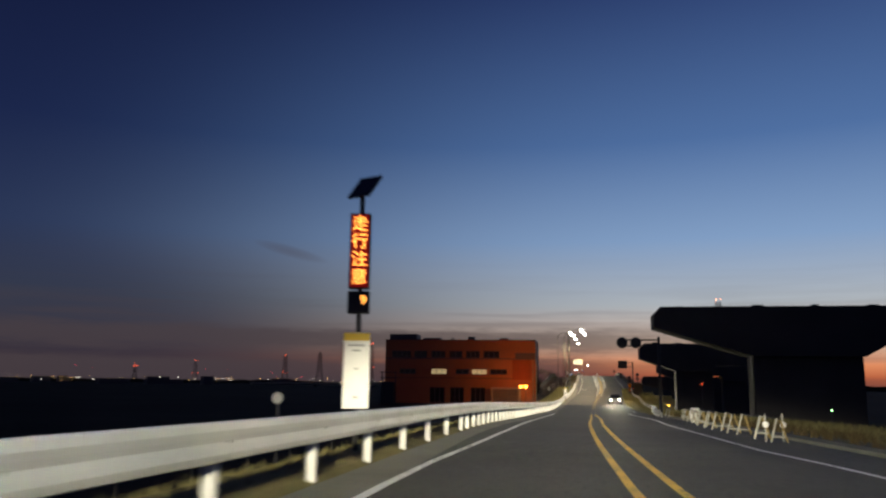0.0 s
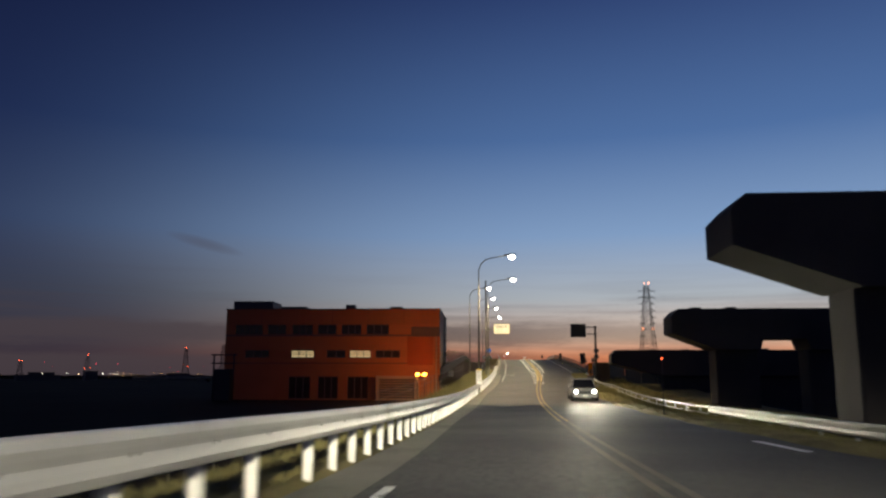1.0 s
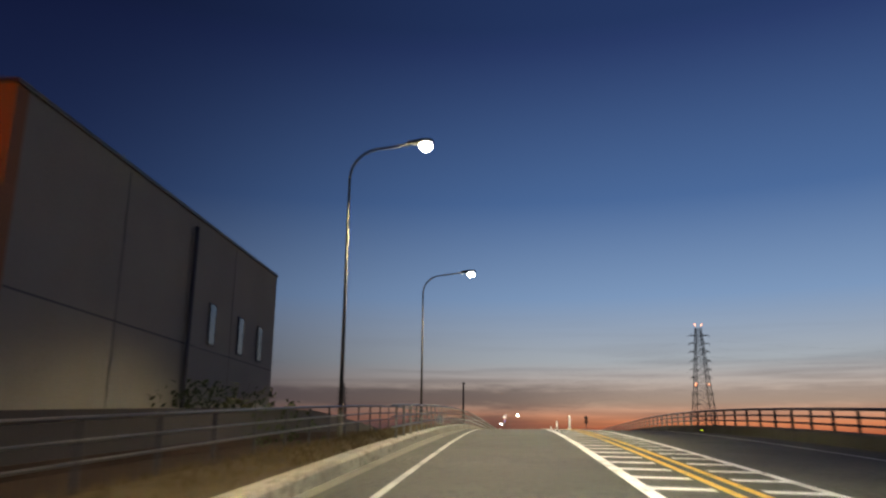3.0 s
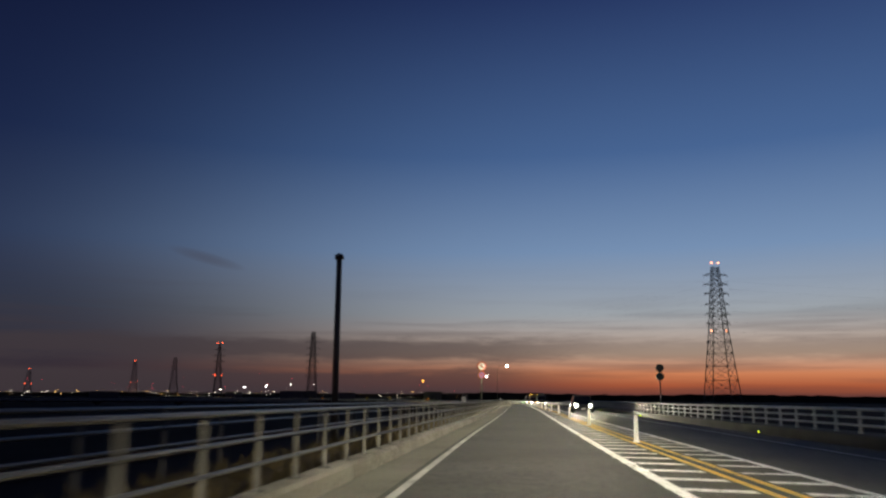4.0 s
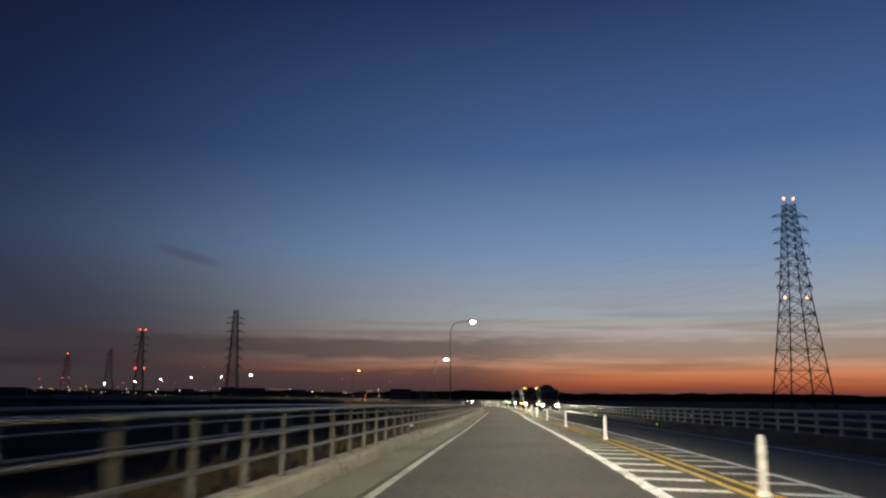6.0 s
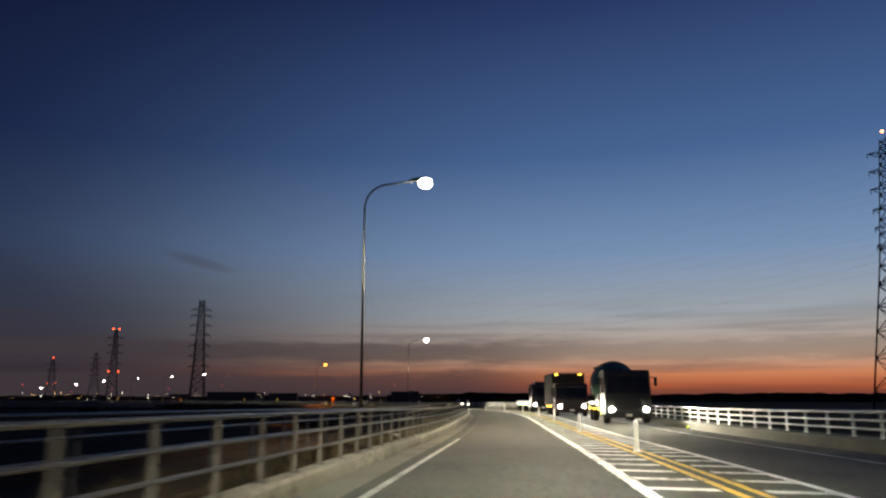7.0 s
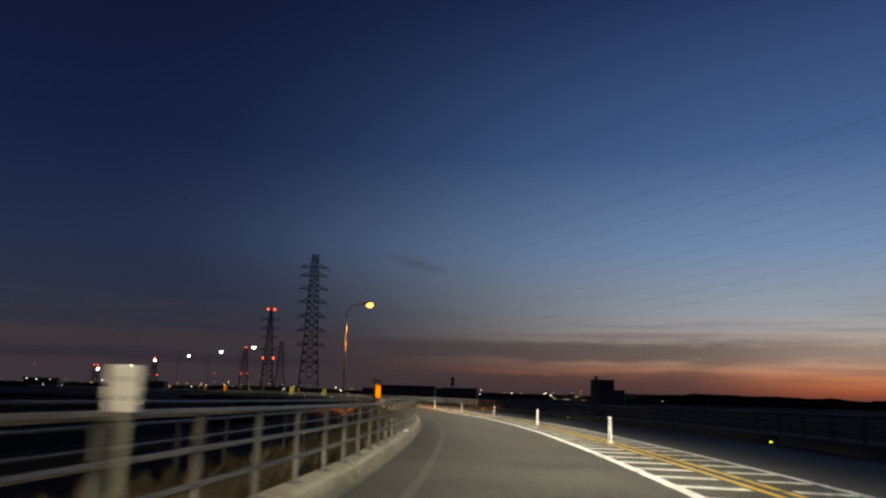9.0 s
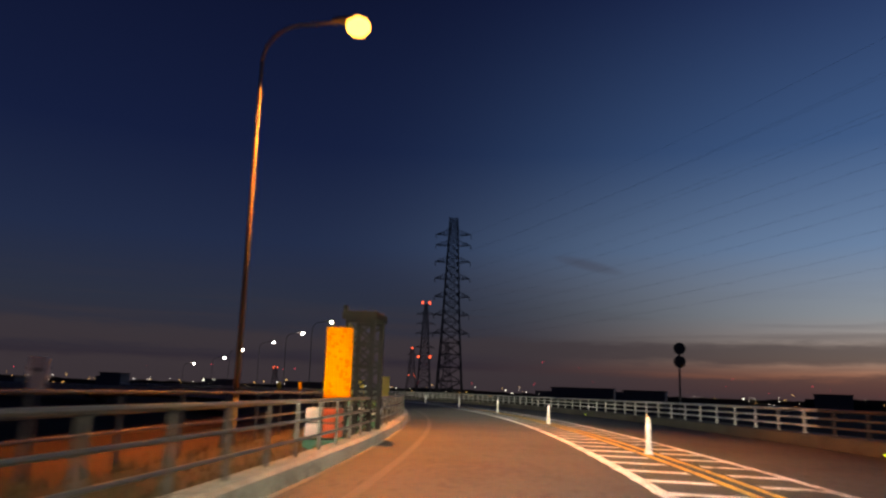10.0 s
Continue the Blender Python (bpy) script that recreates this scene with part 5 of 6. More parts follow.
part("body", box(bmesh.new(), 0.06, 0.0, -0.5, 1.0, 0.34, 1.18, bevel=0.02), BROWN_STEEL, ob)
part("lid", box(bmesh.new(), 0.03, -0.04, 1.175, 1.03, 0.36, 1.24, bevel=0.015), BROWN_STEEL, ob)
part("vent_pipe", tube(bmesh.new(), (0.12, 0.1, 1.2), (0.12, 0.1, 1.42), 0.02, sides=8), DARK_STEEL, ob)
for x in (0.3, 0.65):
    part("door_seam", box(bmesh.new(), x, -0.012, -0.1, x + 0.02, -0.001, 1.1), DARK_STEEL, ob)
ob = thing("lamp_box", "small dark box on the hoarding", "box", stand(92.3, 6.1, 1.2))
part("body", box(bmesh.new(), -0.08, -0.1, 0.0, 0.16, 0.1, 0.22, bevel=0.02), DARK_STEEL, ob)
part("antenna", tube(bmesh.new(), (-0.04, 0, 0.2), (-0.04, 0, 0.32), 0.02, sides=8), DARK_STEEL, ob)
ob = thing("orange_cabinet", "orange upright cabinet beside the sign pole", "cabinet", stand(89.0, 5.7, 0.0))
part("plinth", box(bmesh.new(), -0.2, -0.18, -0.3, 0.2, 0.18, 0.46, bevel=0.02), BROWN_STEEL, ob)
part("body", box(bmesh.new(), -0.12, -0.12, 0.46, 0.12, 0.12, 1.18, bevel=0.02), SIGN_ORANGE, ob)
part("door", prism(bmesh.new(), [(-0.07, 0.52), (0.07, 0.52), (0.07, 0.8), (0.04, 0.86), (-0.04, 0.86), (-0.07, 0.8)], -0.135, -0.119), BROWN_STEEL, ob)
part("cap", box(bmesh.new(), -0.15, -0.15, 1.18, 0.15, 0.15, 1.24, bevel=0.01), SIGN_ORANGE, ob)


def trestle():
    ob = thing("trestle_barrier", "A-frame trestle with white and orange legs at the road edge", "barrier", group="trestle barriers along the works")
    for y in (-0.5, 0.5):
        for x in (-0.13, 0.13):
            part("leg", tube(bmesh.new(), (x, y, 0), (x * 0.15, y, 0.38), 0.015, sides=8), WORN_WHITE if x < 0 else WORN_YELLOW, ob, "scuffed white leg" if x < 0 else "worn orange-yellow leg")
        part("rung", tube(bmesh.new(), (-0.1, y, 0.1), (0.1, y, 0.1), 0.011, sides=8), WORN_WHITE, ob)
    part("bar", tube(bmesh.new(), (0, -0.62, 0.37), (0, 0.62, 0.37), 0.012, sides=10), DARK_STEEL, ob)
    return ob


first = None
for k, s in enumerate((13.3, 14.9, 16.6, 18.5, 20.4, 22.3, 24.2, 27.3, 30.2, 32.2)):
    m = stand(s, float(np.interp(s, [13, 20, 24, 27, 31, 32], [4.5, 4.55, 4.78, 5.05, 5.2, 4.85])) + 0.06 * math.sin(k * 1.7), 0.0, 5 * math.sin(k * 2.1))
    if first is None:
        first = trestle()
        first.matrix_world = m
    else:
        copy_thing(first, m)
for s, e, h, lens in ((34.0, 5.04, 0.5, AMBER_LIGHT), (59.8, 5.05, 1.52, RED_LIGHT), (42.5, 7.56, 1.6, RED_LIGHT), (22.0, 7.98, 0.45, GREEN_LIGHT)):
    tint = "amber" if lens is AMBER_LIGHT else "red" if lens is RED_LIGHT else "green"
    ob = thing("warning_lamp", "small " + tint + " warning lamp on a thin dark post", "beacon", stand(s, e, 0.0), "warning lamps at the works")
    part("post", tube(bmesh.new(), (0, 0, -0.3), (0, 0, h - 0.03), 0.012, sides=8), DARK_STEEL, ob)
    part("lens", lathe(bmesh.new(), [(0.012, h - 0.03), (0.022, h - 0.013), (0.019, h + 0.016), (0.005, h + 0.024)], sides=12), lens, ob, "lit " + tint + " lens")
for e in (4.36, 4.62):
    ob = thing("reflector_post", "short post with a round white reflector beside the trestles", "reflector", stand(13.0, e, 0.0), "reflector posts at the works")
    part("post", tube(bmesh.new(), (0, 0, 0), (0, 0, 0.44), 0.012, sides=8), WORN_WHITE, ob)
    part("reflector", lathe(bmesh.new(), [(0.02, -0.028), (0.046, -0.024), (0.05, -0.012), (0.046, -0.006)], "y", 16, (0, 0, 0.27)), BAND_WHITE, ob, "round white reflector")
ob = thing("water_bag", "crumpled white plastic weight bag on a trestle", "weight bag", stand(25.4, 4.95, 0.0))
bm = box(bmesh.new(), -0.14, -0.1, 0.0, 0.14, 0.1, 0.44, bevel=0.05)
bmesh.ops.subdivide_edges(bm, edges=bm.edges[:], cuts=2, use_grid_fill=True)
for v in bm.verts:
    v.co += 0.035 * Vector((noise.noise(v.co * 7), noise.noise(v.co * 7 + Vector((5, 0, 0))), 0)) - Vector((0.12 * v.co.x * v.co.z, 0, 0))
part("bag", bm, SIGN_WHITE, ob)
part("strap", box(bmesh.new(), -0.16, -0.13, 0.3, 0.16, 0.13, 0.325), GREY_INK, ob)
solid("kerb_strip", ribbon(bmesh.new(), steps(-38, 33, 2.0), lambda s: [(4.92, 0.0), (4.93, 0.05), (5.22, 0.055), (5.24, -0.02)]), GUTTER_CONCRETE, "low pale concrete strip along the works", "kerb", kind="structure")


# ---- the factory building ----
def factory():
    fx, fy = -35.44, 125.4
    w, d, top = 25.0, 16.0, 5.74
    ob = thing("factory_building", "three-storey terracotta factory building with grey side wall, dusk", "building", pose(fx, fy, GROUND, 0, 0, 2.6))
    h = top - GROUND
    t = 0.35
    # front wall pieces leave real openings
    wins = []
    u = lambda a: w - a
    for a, b in ((23.9, 20.6), (20.1, 17.9), (17.2, 14.8), (14.2, 12.0), (11.4, 9.1), (8.5, 5.9)):
        wins.append((u(a), u(b), h - 2.9, h - 1.75, False))
    for a, b, lit in ((22.6, 19.8, 0), (17.2, 14.6, 1), (13.1, 10.9, 0), (10.4, 8.0, 1), (7.4, 4.6, 0)):
        wins.append((u(a), u(b), h - 5.6, h - 4.7, bool(lit)))
    for a, b in ((17.4, 14.9), (14.0, 11.7), (10.6, 8.2)):
        wins.append((u(a), u(b), 0.1, h - 7.7, None))
    zs = sorted({0.0, h} | {q for x in wins for q in x[2:4]})
    for z0, z1 in zip(zs, zs[1:]):
        cuts = sorted((x[0], x[1]) for x in wins if x[2] <= z0 + 1e-6 and x[3] >= z1 - 1e-6)
        at = 0.0
        for a, b in cuts + [(w, w)]:
            if a > at + 0.01:
                part("wall", box(bmesh.new(), at, 0, z0, a, t, z1), TERRACOTTA, ob)
            at = b
    part("side_wall", box(bmesh.new(), w - t, t, 0, w, d, h), GREY_WALL, ob, "grey rendered side wall")
    part("side_wall", box(bmesh.new(), 0, t, 0, t, d, h), TERRACOTTA, ob)
    part("back_wall", box(bmesh.new(), t, d - t, 0, w - t, d, h), GREY_WALL, ob)
    part("roof", box(bmesh.new(), t, t, h - 0.6, w - t, d - t, h - 0.35), GREY_PANEL, ob)
    for k in (1, 2):
        part("floor_slab", box(bmesh.new(), t, t, h * k / 3 - 0.1, w - t, d - t, h * k / 3 + 0.1), GREY_PANEL, ob)
    part("parapet_cap", box(bmesh.new(), -0.05, -0.06, h - 0.002, w + 0.05, 0.4, h + 0.08), BROWN_STEEL, ob)
    part("parapet_cap", box(bmesh.new(), w - 0.4, 0.41, h - 0.002, w + 0.05, d, h + 0.08), BROWN_STEEL, ob)
    part("string_course", box(bmesh.new(), 0, -0.05, h - 3.12, u(3.3), -0.002, h - 2.95), GREY_PANEL, ob, "dark band below the top windows")
    part("string_course", box(bmesh.new(), 0, -0.04, h - 6.25, u(3.3), -0.002, h - 6.15), BROWN_STEEL, ob)
    part("bay_panel", box(bmesh.new(), u(3.3), -0.14, h - 3.15, w, -0.003, h - 2.05, bevel=0.02), GREY_PANEL, ob, "dark grey bay panel")
    part("bay_block", box(bmesh.new(), u(3.75), -0.24, h - 6.4, u(0.75), -0.003, h - 3.16, bevel=0.02), TERRACOTTA_DARK, ob, "dark red projecting block")
    part("downpipe", tube(bmesh.new(), (u(0.4), -0.08, 0.2), (u(0.4), -0.08, h - 3.2), 0.07, sides=10), GREY_WALL, ob)
    for k in range(1, 6):
        part("joint", box(bmesh.new(), w * k / 6 - 0.015, -0.006, h - 1.6, w * k / 6 + 0.015, -0.001, h - 0.1), BROWN_STEEL, ob)
    for a, b, z0, z1, lit in wins:
        win = part("window", box(bmesh.new(), a, 0.1, z0, b, 0.2, z0 + 0.08), GREY_PANEL, ob)
        part("head_rail", box(bmesh.new(), a, 0.1, z1 - 0.08, b, 0.2, z1), GREY_PANEL, win)
        n = max(2, round((b - a) / 0.9))
        for k in range(n):
            x0, x1 = a + (b - a) * k / n, a + (b - a) * (k + 1) / n
            part("pane", box(bmesh.new(), x0 + 0.04, 0.14, z0 + 0.08, x1 - 0.04, 0.16, z1 - 0.08), PANE_LIT if lit else PANE, win)
            part("mullion", box(bmesh.new(), x0 - 0.04, 0.09, z0 + 0.08, x0 + 0.04, 0.19, z1 - 0.08), GREY_PANEL, win)
        if lit:
            for z in (0.35, 0.62):
                part("blind_slat", box(bmesh.new(), a + 0.1, 0.07, z0 + (z1 - z0) * z, b - 0.1, 0.085, z0 + (z1 - z0) * z + 0.1), BLIND, win)
    for z in (h / 3, 2 * h / 3):
        part("joint", box(bmesh.new(), w + 0.001, 0.4, z - 0.02, w + 0.008, d - 0.02, z + 0.02), GREY_PANEL, ob)
    for y in (4.2, 8.2, 11.4):
        part("joint", box(bmesh.new(), w + 0.009, y, 0.1, w + 0.014, y + 0.03, h - 0.1), GREY_PANEL, ob)
    part("downpipe", tube(bmesh.new(), (w + 0.09, 8.0, 0.2), (w + 0.09, 8.0, h - 0.3), 0.06, sides=10), GREY_PANEL, ob)
    for y in (9.5, 12.0, 14.0):
        win = part("window", box(bmesh.new(), w + 0.002, y, h - 3.3, w + 0.05, y + 0.5, h - 2.1, bevel=0.01), GREY_PANEL, ob)
        part("pane", box(bmesh.new(), w + 0.05, y + 0.05, h - 3.25, w + 0.056, y + 0.45, h - 2.15), PANE, win)
    for a, b, z, dd in ((24.6, 19.9, 1.35, 4.0), (18.9, 15.9, 0.55, 3.0), (11.2, 10.1, 0.8, 1.2), (5.9, 4.5, 0.5, 1.4)):
        part("roof_plant", box(bmesh.new(), u(a), 1.2, h - 0.36, u(b), 1.2 + dd, h + z * 0.8, bevel=0.03), GREY_PANEL, ob)
    part("loading_shutter", box(bmesh.new(), u(7.2), -0.9, 0, u(2.4), -0.02, 2.7, bevel=0.05), GREY_WALL, ob, "grey box loading bay")
    for k in range(8):
        part("shutter_slat", box(bmesh.new(), u(6.8), -0.93, 0.2 + 0.28 * k, u(2.8), -0.9, 0.42 + 0.28 * k), GREY_PANEL, ob)
    return ob


factory()
for x, y in ((-11.5, 120.6), (-12.3, 120.9)):
    ob = thing("yard_lamp", "sodium yard lamp on a short pole, lit orange", "lamp", Matrix.Translation((x, y, GROUND)), "yard lamps at the factory")
    part("pole", tube(bmesh.new(), (0, 0, 0), (0, 0, 2.75), 0.06, 0.05, 10), DARK_STEEL, ob)
    part("lens", lathe(bmesh.new(), [(0.1, 2.72), (0.24, 2.78), (0.26, 2.9), (0.16, 3.02), (0.05, 3.04)], sides=16), LENS_SODIUM, ob, "glowing orange globe")
lamp("yard_light", "POINT", (-11.9, 119.9, -1.5), 900.0, SODIUM, None, 0.3)


def shrub(x, y, z, r, seed):
    rnd = random.Random(seed)
    ob = thing("shrub", "dark rounded evergreen shrub by the factory", "shrub", Matrix.Translation((x, y, z)), "shrubs by the factory")
    part("trunk", tube(bmesh.new(), (0, 0, 0), (0, 0, r * 0.9), 0.12, 0.06, 8), BROWN_STEEL, ob)
    bm = bmesh.new()
    for k in range(3200):
        v = Vector((rnd.gauss(0, 1), rnd.gauss(0, 1), rnd.gauss(0, 1))).normalized() * r * (0.55 + 0.5 * rnd.random() ** 0.5)
        v = Vector((v.x * 1.3, v.y * 1.2, v.z * 0.85 + r * 1.0)) + 0.25 * r * Vector((math.sin(3 * v.y), math.cos(2 * v.x), 0))
        q = Vector((rnd.gauss(0, 1), rnd.gauss(0, 1), rnd.gauss(0, 1))).normalized()
        a = q.orthogonal().normalized() * rnd.uniform(0.05, 0.1)
        b = q.cross(a).normalized() * rnd.uniform(0.03, 0.055)
        bm.faces.new([bm.verts.new(v + d) for d in (a, b, -a, -b)])
    part("crown", bm, LEAF, ob)


shrub(-10.0, 134.0, GROUND + 2.0, 2.1, 3)
shrub(-11.0, 131.0, GROUND + 1.2, 1.7, 5)


ob = thing("gate_frame", "dark steel gate frame on the low ground", "steel frame", Matrix.Translation((-33.0, 119.0, GROUND)))
for x in (-1.1, 1.1):
    part("post", tube(bmesh.new(), (x, 0, 0), (x, 0, 5.0), 0.1, sides=8), DARK_STEEL, ob)
for z in (4.0, 4.9):
    part("beam", tube(bmesh.new(), (-1.4, 0, z), (1.4, 0, z), 0.08, sides=8), DARK_STEEL, ob)
part("tank", box(bmesh.new(), -0.9, -0.4, 0, 0.9, 0.4, 3.4, bevel=0.1), DARK_STEEL, ob)


# ---- pylons and lines ----
def pylon(x, y, top, w_base, w_mid, z_mid, w_top, arms, arm_len, lights, turn=0.0, detail=1.0, beacon=None, label="tall dark steel lattice transmission tower"):
    ob = thing("transmission_tower", label, "transmission tower", pose(x, y, GROUND, 0, 0, turn), "transmission towers")
    h, zm = top - GROUND, z_mid - GROUND
    half = lambda z: 0.5 * (w_base + (w_mid - w_base) * z / zm if z < zm else w_mid + (w_top - w_mid) * (z - zm) / (h - zm))
    r = 0.11 * detail
    for sx in (-1, 1):
        for sy in (-1, 1):
            part("leg", pipe(bmesh.new(), [(sx * half(z), sy * half(z), z) for z in (0, zm, h)], [r * 1.3, r, r * 0.7], 6), DARK_STEEL, ob)
    bm = bmesh.new()
    z = 0.0
    while z < h - 0.5:
        n = min(h, z + max(0.8, 1.15 * half(z)))
        a, b = half(z), half(n)
        for sx, sy, ex, ey in ((-1, -1, 1, -1), (1, -1, 1, 1), (1, 1, -1, 1), (-1, 1, -1, -1)):
            tube(bm, (sx * a, sy * a, z), (ex * b, ey * b, n), r * 0.62, sides=4, caps=False)
            tube(bm, (ex * a, ey * a, z), (sx * b, sy * b, n), r * 0.62, sides=4, caps=False)
            tube(bm, (sx * b, sy * b, n), (ex * b, ey * b, n), r * 0.62, sides=4, caps=False)
        z = n
    part("bracing", bm, DARK_STEEL, ob)
    for za in arms:
        z = za - GROUND
        for side in (-1, 1):
            bm = bmesh.new()
            w = half(z)
            tip = (side * arm_len, 0, z + 0.1)
            for sy in (-1, 1):
                tube(bm, (side * w, sy * w, z), tip, r * 0.6, sides=4)
                tube(bm, (side * w, sy * w, z + 0.8), tip, r * 0.45, sides=4)
            for k in (0.35, 0.65):
                xx = side * (w + (arm_len - w) * k)
                tube(bm, (xx, 0.0, z), (xx, 0.0, z + 0.8 * (1 - k)), r * 0.4, sides=4)
            tube(bm, tip, (tip[0], 0, z - 0.6), r * 0.55, sides=5)
            part("crossarm", bm, DARK_STEEL, ob)
    for zl, xs, size in lights:
        for xl in xs:
            part("warning_light", lathe(bmesh.new(), [(size * 0.5, -size), (size, 0), (size * 0.5, size)], sides=10, origin=(xl, -0.2, zl - GROUND)), beacon or RED_LIGHT, ob, "red aviation light")
    return ob


pylon(56.0, 388.6, 39.0, 9.0, 4.4, 19.6, 1.8, (36.2, 33.4, 30.6, 27.4, 24.6, 21.8, 16.4), 3.6, ((40.0, (-1.0, 1.0), 0.24), (19.6, (-2.2, 2.2), 0.24)), 5, beacon=AMBER_RED)
pylon(-93.0, 486.2, 27.3, 4.5, 2.9, 8.0, 1.3, (24.4, 22.6, 19.8, 17.0, 14.0, 11.0, 8.0), 2.9, (), 30)
pylon(-185.0, 610.3, 29.6, 5.2, 3.2, 10.7, 1.2, (26.0, 22.5, 19.0, 14.0), 3.4, ((30.2, (-1.3, 1.3), 0.4), (10.7, (-2.0, 2.0), 0.4)), 30, 1.3)
pylon(-357.0, 840.0, 28.4, 8.5, 4.5, 10.0, 2.2, (24.0, 19.0, 14.0), 3.6, ((28.7, (0.0,), 0.5), (9.0, (-2.4, 2.4), 0.45)), 30, 1.7)
pylon(-300.0, 800.0, 30.0, 9.5, 4.5, 10.0, 2.2, (26.0, 22.0, 18.0, 14.0), 3.6, (), 30, 1.5)
pylon(-520.0, 930.0, 22.0, 8.5, 4.5, 10.0, 2.2, (19.0, 15.0), 3.6, ((24.0, (0.0,), 0.6), (8.0, (-3.0, 3.0), 0.5)), 30, 2.0)
pylon(-640.0, 980.0, 18.0, 8.5, 4.5, 8.0, 2.2, (15.0, 12.0), 3.6, ((18.0, (-2.0, 2.0), 0.6),), 30, 2.0)


def cable(a, b, sag, r=0.006):
    a, b = Vector(a), Vector(b)
    n = 24
    pts = [a.lerp(b, k / n) - Vector((0, 0, sag * 4 * (k / n) * (1 - k / n))) for k in range(n + 1)]
    solid("power_cable", pipe(bmesh.new(), pts, r, 5), DARK_STEEL, "thin dark overhead power cable between towers", "power cable", None, "overhead power cables")


for za, zb in ((34.5, 22.1), (32.1, 19.5), (28.9, 16.7), (25.3, 13.5), (22.3, 10.5), (19.5, 7.5)):
    for side in (-1, 1):
        cable((56 + side * 3.7, 388.6, za), (-93 + side * 2.7, 486.2 + side * 1.5, zb), 3.5)
    cable((59.7, 388.6, za), (260, 350, za - 4), 5.0)


# ---- far trees, distant lights ----
def far_trees(radius, a0, a1, base, tall, seed, name="far_trees"):
    rnd = random.Random(seed)
    bm = bmesh.new()
    n = int(radius * abs(a1 - a0) / 3.0)
    prev = None
    for k in range(n + 1):
        a = a0 + (a1 - a0) * k / n
        h = base + tall * (0.45 + 0.35 * noise.noise((k * 0.03, seed, 0)) + 0.25 * noise.noise((k * 0.21, seed, 2)) + 0.15 * rnd.random())
        c, s = -math.sin(a), math.cos(a)
        p = [bm.verts.new((-5 + c * q, 200 + s * q, z)) for q, z in ((radius, GROUND - 0.5), (radius, h), (radius + 14, h - 0.6), (radius + 20, GROUND - 0.5))]
        if prev:
            for i in range(3):
                bm.faces.new((prev[i], prev[i + 1], p[i + 1], p[i]))
        prev = p
    return solid(name, bm, FOREST, "dark band of far trees along the horizon", "trees", kind="stuff")


far_trees(640, radians(-75), radians(8), -1.0, 3.6, 7)
far_trees(900, radians(0), radians(100), -3.0, 5.0, 8)


def distant_lights(seed):
    rnd = random.Random(seed)
    groups = {"white": bmesh.new(), "amber": bmesh.new(), "red": bmesh.new()}
    for k in range(240):
        a = radians(rnd.uniform(4, 62))
        q = rnd.uniform(500, 860)
        kind = rnd.choices(("white", "amber", "red"), (6, 5, 2))[0]
        z = GROUND + rnd.choice((1.5, 3.0, 4.2, 5.0, 6.0)) + (rnd.uniform(2, 14) if kind == "red" else 0)
        r = rnd.uniform(0.1, 0.33) * q / 700
        bmesh.ops.create_icosphere(groups[kind], subdivisions=1, radius=r, matrix=Matrix.Translation((-5 - q * math.sin(a), 200 + q * math.cos(a), z)))
    mats = {"white": glow("far_white_light", (1.0, 0.9, 0.72), 6.0), "amber": glow("far_amber_light", (1.0, 0.55, 0.16), 4.0), "red": glow("far_red_light", (1.0, 0.05, 0.1), 2.5)}
    for kind, bm in groups.items():
        solid("distant_lights", bm, mats[kind], f"scattered distant {kind} lights of the port", "distant lights", kind="stuff")


distant_lights(11)


def far_buildings(seed):
    rnd = random.Random(seed)
    for k in range(16):
        a, q = radians(rnd.uniform(6, 60)), rnd.uniform(420, 820)
        w, h = rnd.uniform(8, 26), rnd.uniform(3.2, 6.5)
        ob = thing("far_warehouse", "low dark warehouse far across the flat land", "building", pose(-5 - q * math.sin(a), 200 + q * math.cos(a), GROUND, 0, 0, math.degrees(a)), "far warehouses")
        part("wall", box(bmesh.new(), -w / 2, 0, 0, w / 2, 12, h, bevel=0.1), GREY_PANEL, ob)
        part("roof", box(bmesh.new(), -w / 2 - 0.3, -0.3, h, w / 2 + 0.3, 12.3, h + 0.4), BROWN_STEEL, ob)


far_buildings(5)
# lookout tower beyond the bend
ob = thing("lookout_tower", "dark square tower with a lamp mast, its open top coloured sunset brown", "tower", stand(407.0, 20.4, -2.45))
part("shaft", box(bmesh.new(), -0.72, -0.72, 0, 0.72, 0.72, 4.1, bevel=0.03), GREY_PANEL, ob)
# solid brown box: its colour stands in for sunset through the open top
room = part("upper_room", box(bmesh.new(), -0.7, -0.7, 4.1, 0.7, 0.7, 4.74), BROWN_STEEL, ob)
part("ledge", box(bmesh.new(), -0.76, -0.76, 4.06, 0.76, 0.76, 4.14, bevel=0.015), GREY_PANEL, ob)
part("shutter", box(bmesh.new(), -0.22, -0.73, 4.14, 0.22, -0.7, 4.66, bevel=0.01), GREY_PANEL, room, "dark middle panel")
for x in (-0.69, 0.69):
    part("corner_post", box(bmesh.new(), x - 0.05, -0.74, 4.14, x + 0.05, -0.68, 4.74), GREY_PANEL, room)
part("roof", box(bmesh.new(), -0.76, -0.76, 4.74, 0.76, 0.76, 4.84, bevel=0.02), GREY_WALL, ob, "pale roof edge")
part("mast", tube(bmesh.new(), (-0.86, -0.6, 3.9), (-0.86, -0.6, 4.75), 0.03, sides=8), DARK_STEEL, ob)
part("mast_bracket", box(bmesh.new(), -0.88, -0.62, 4.0, -0.7, -0.58, 4.05), DARK_STEEL, ob)
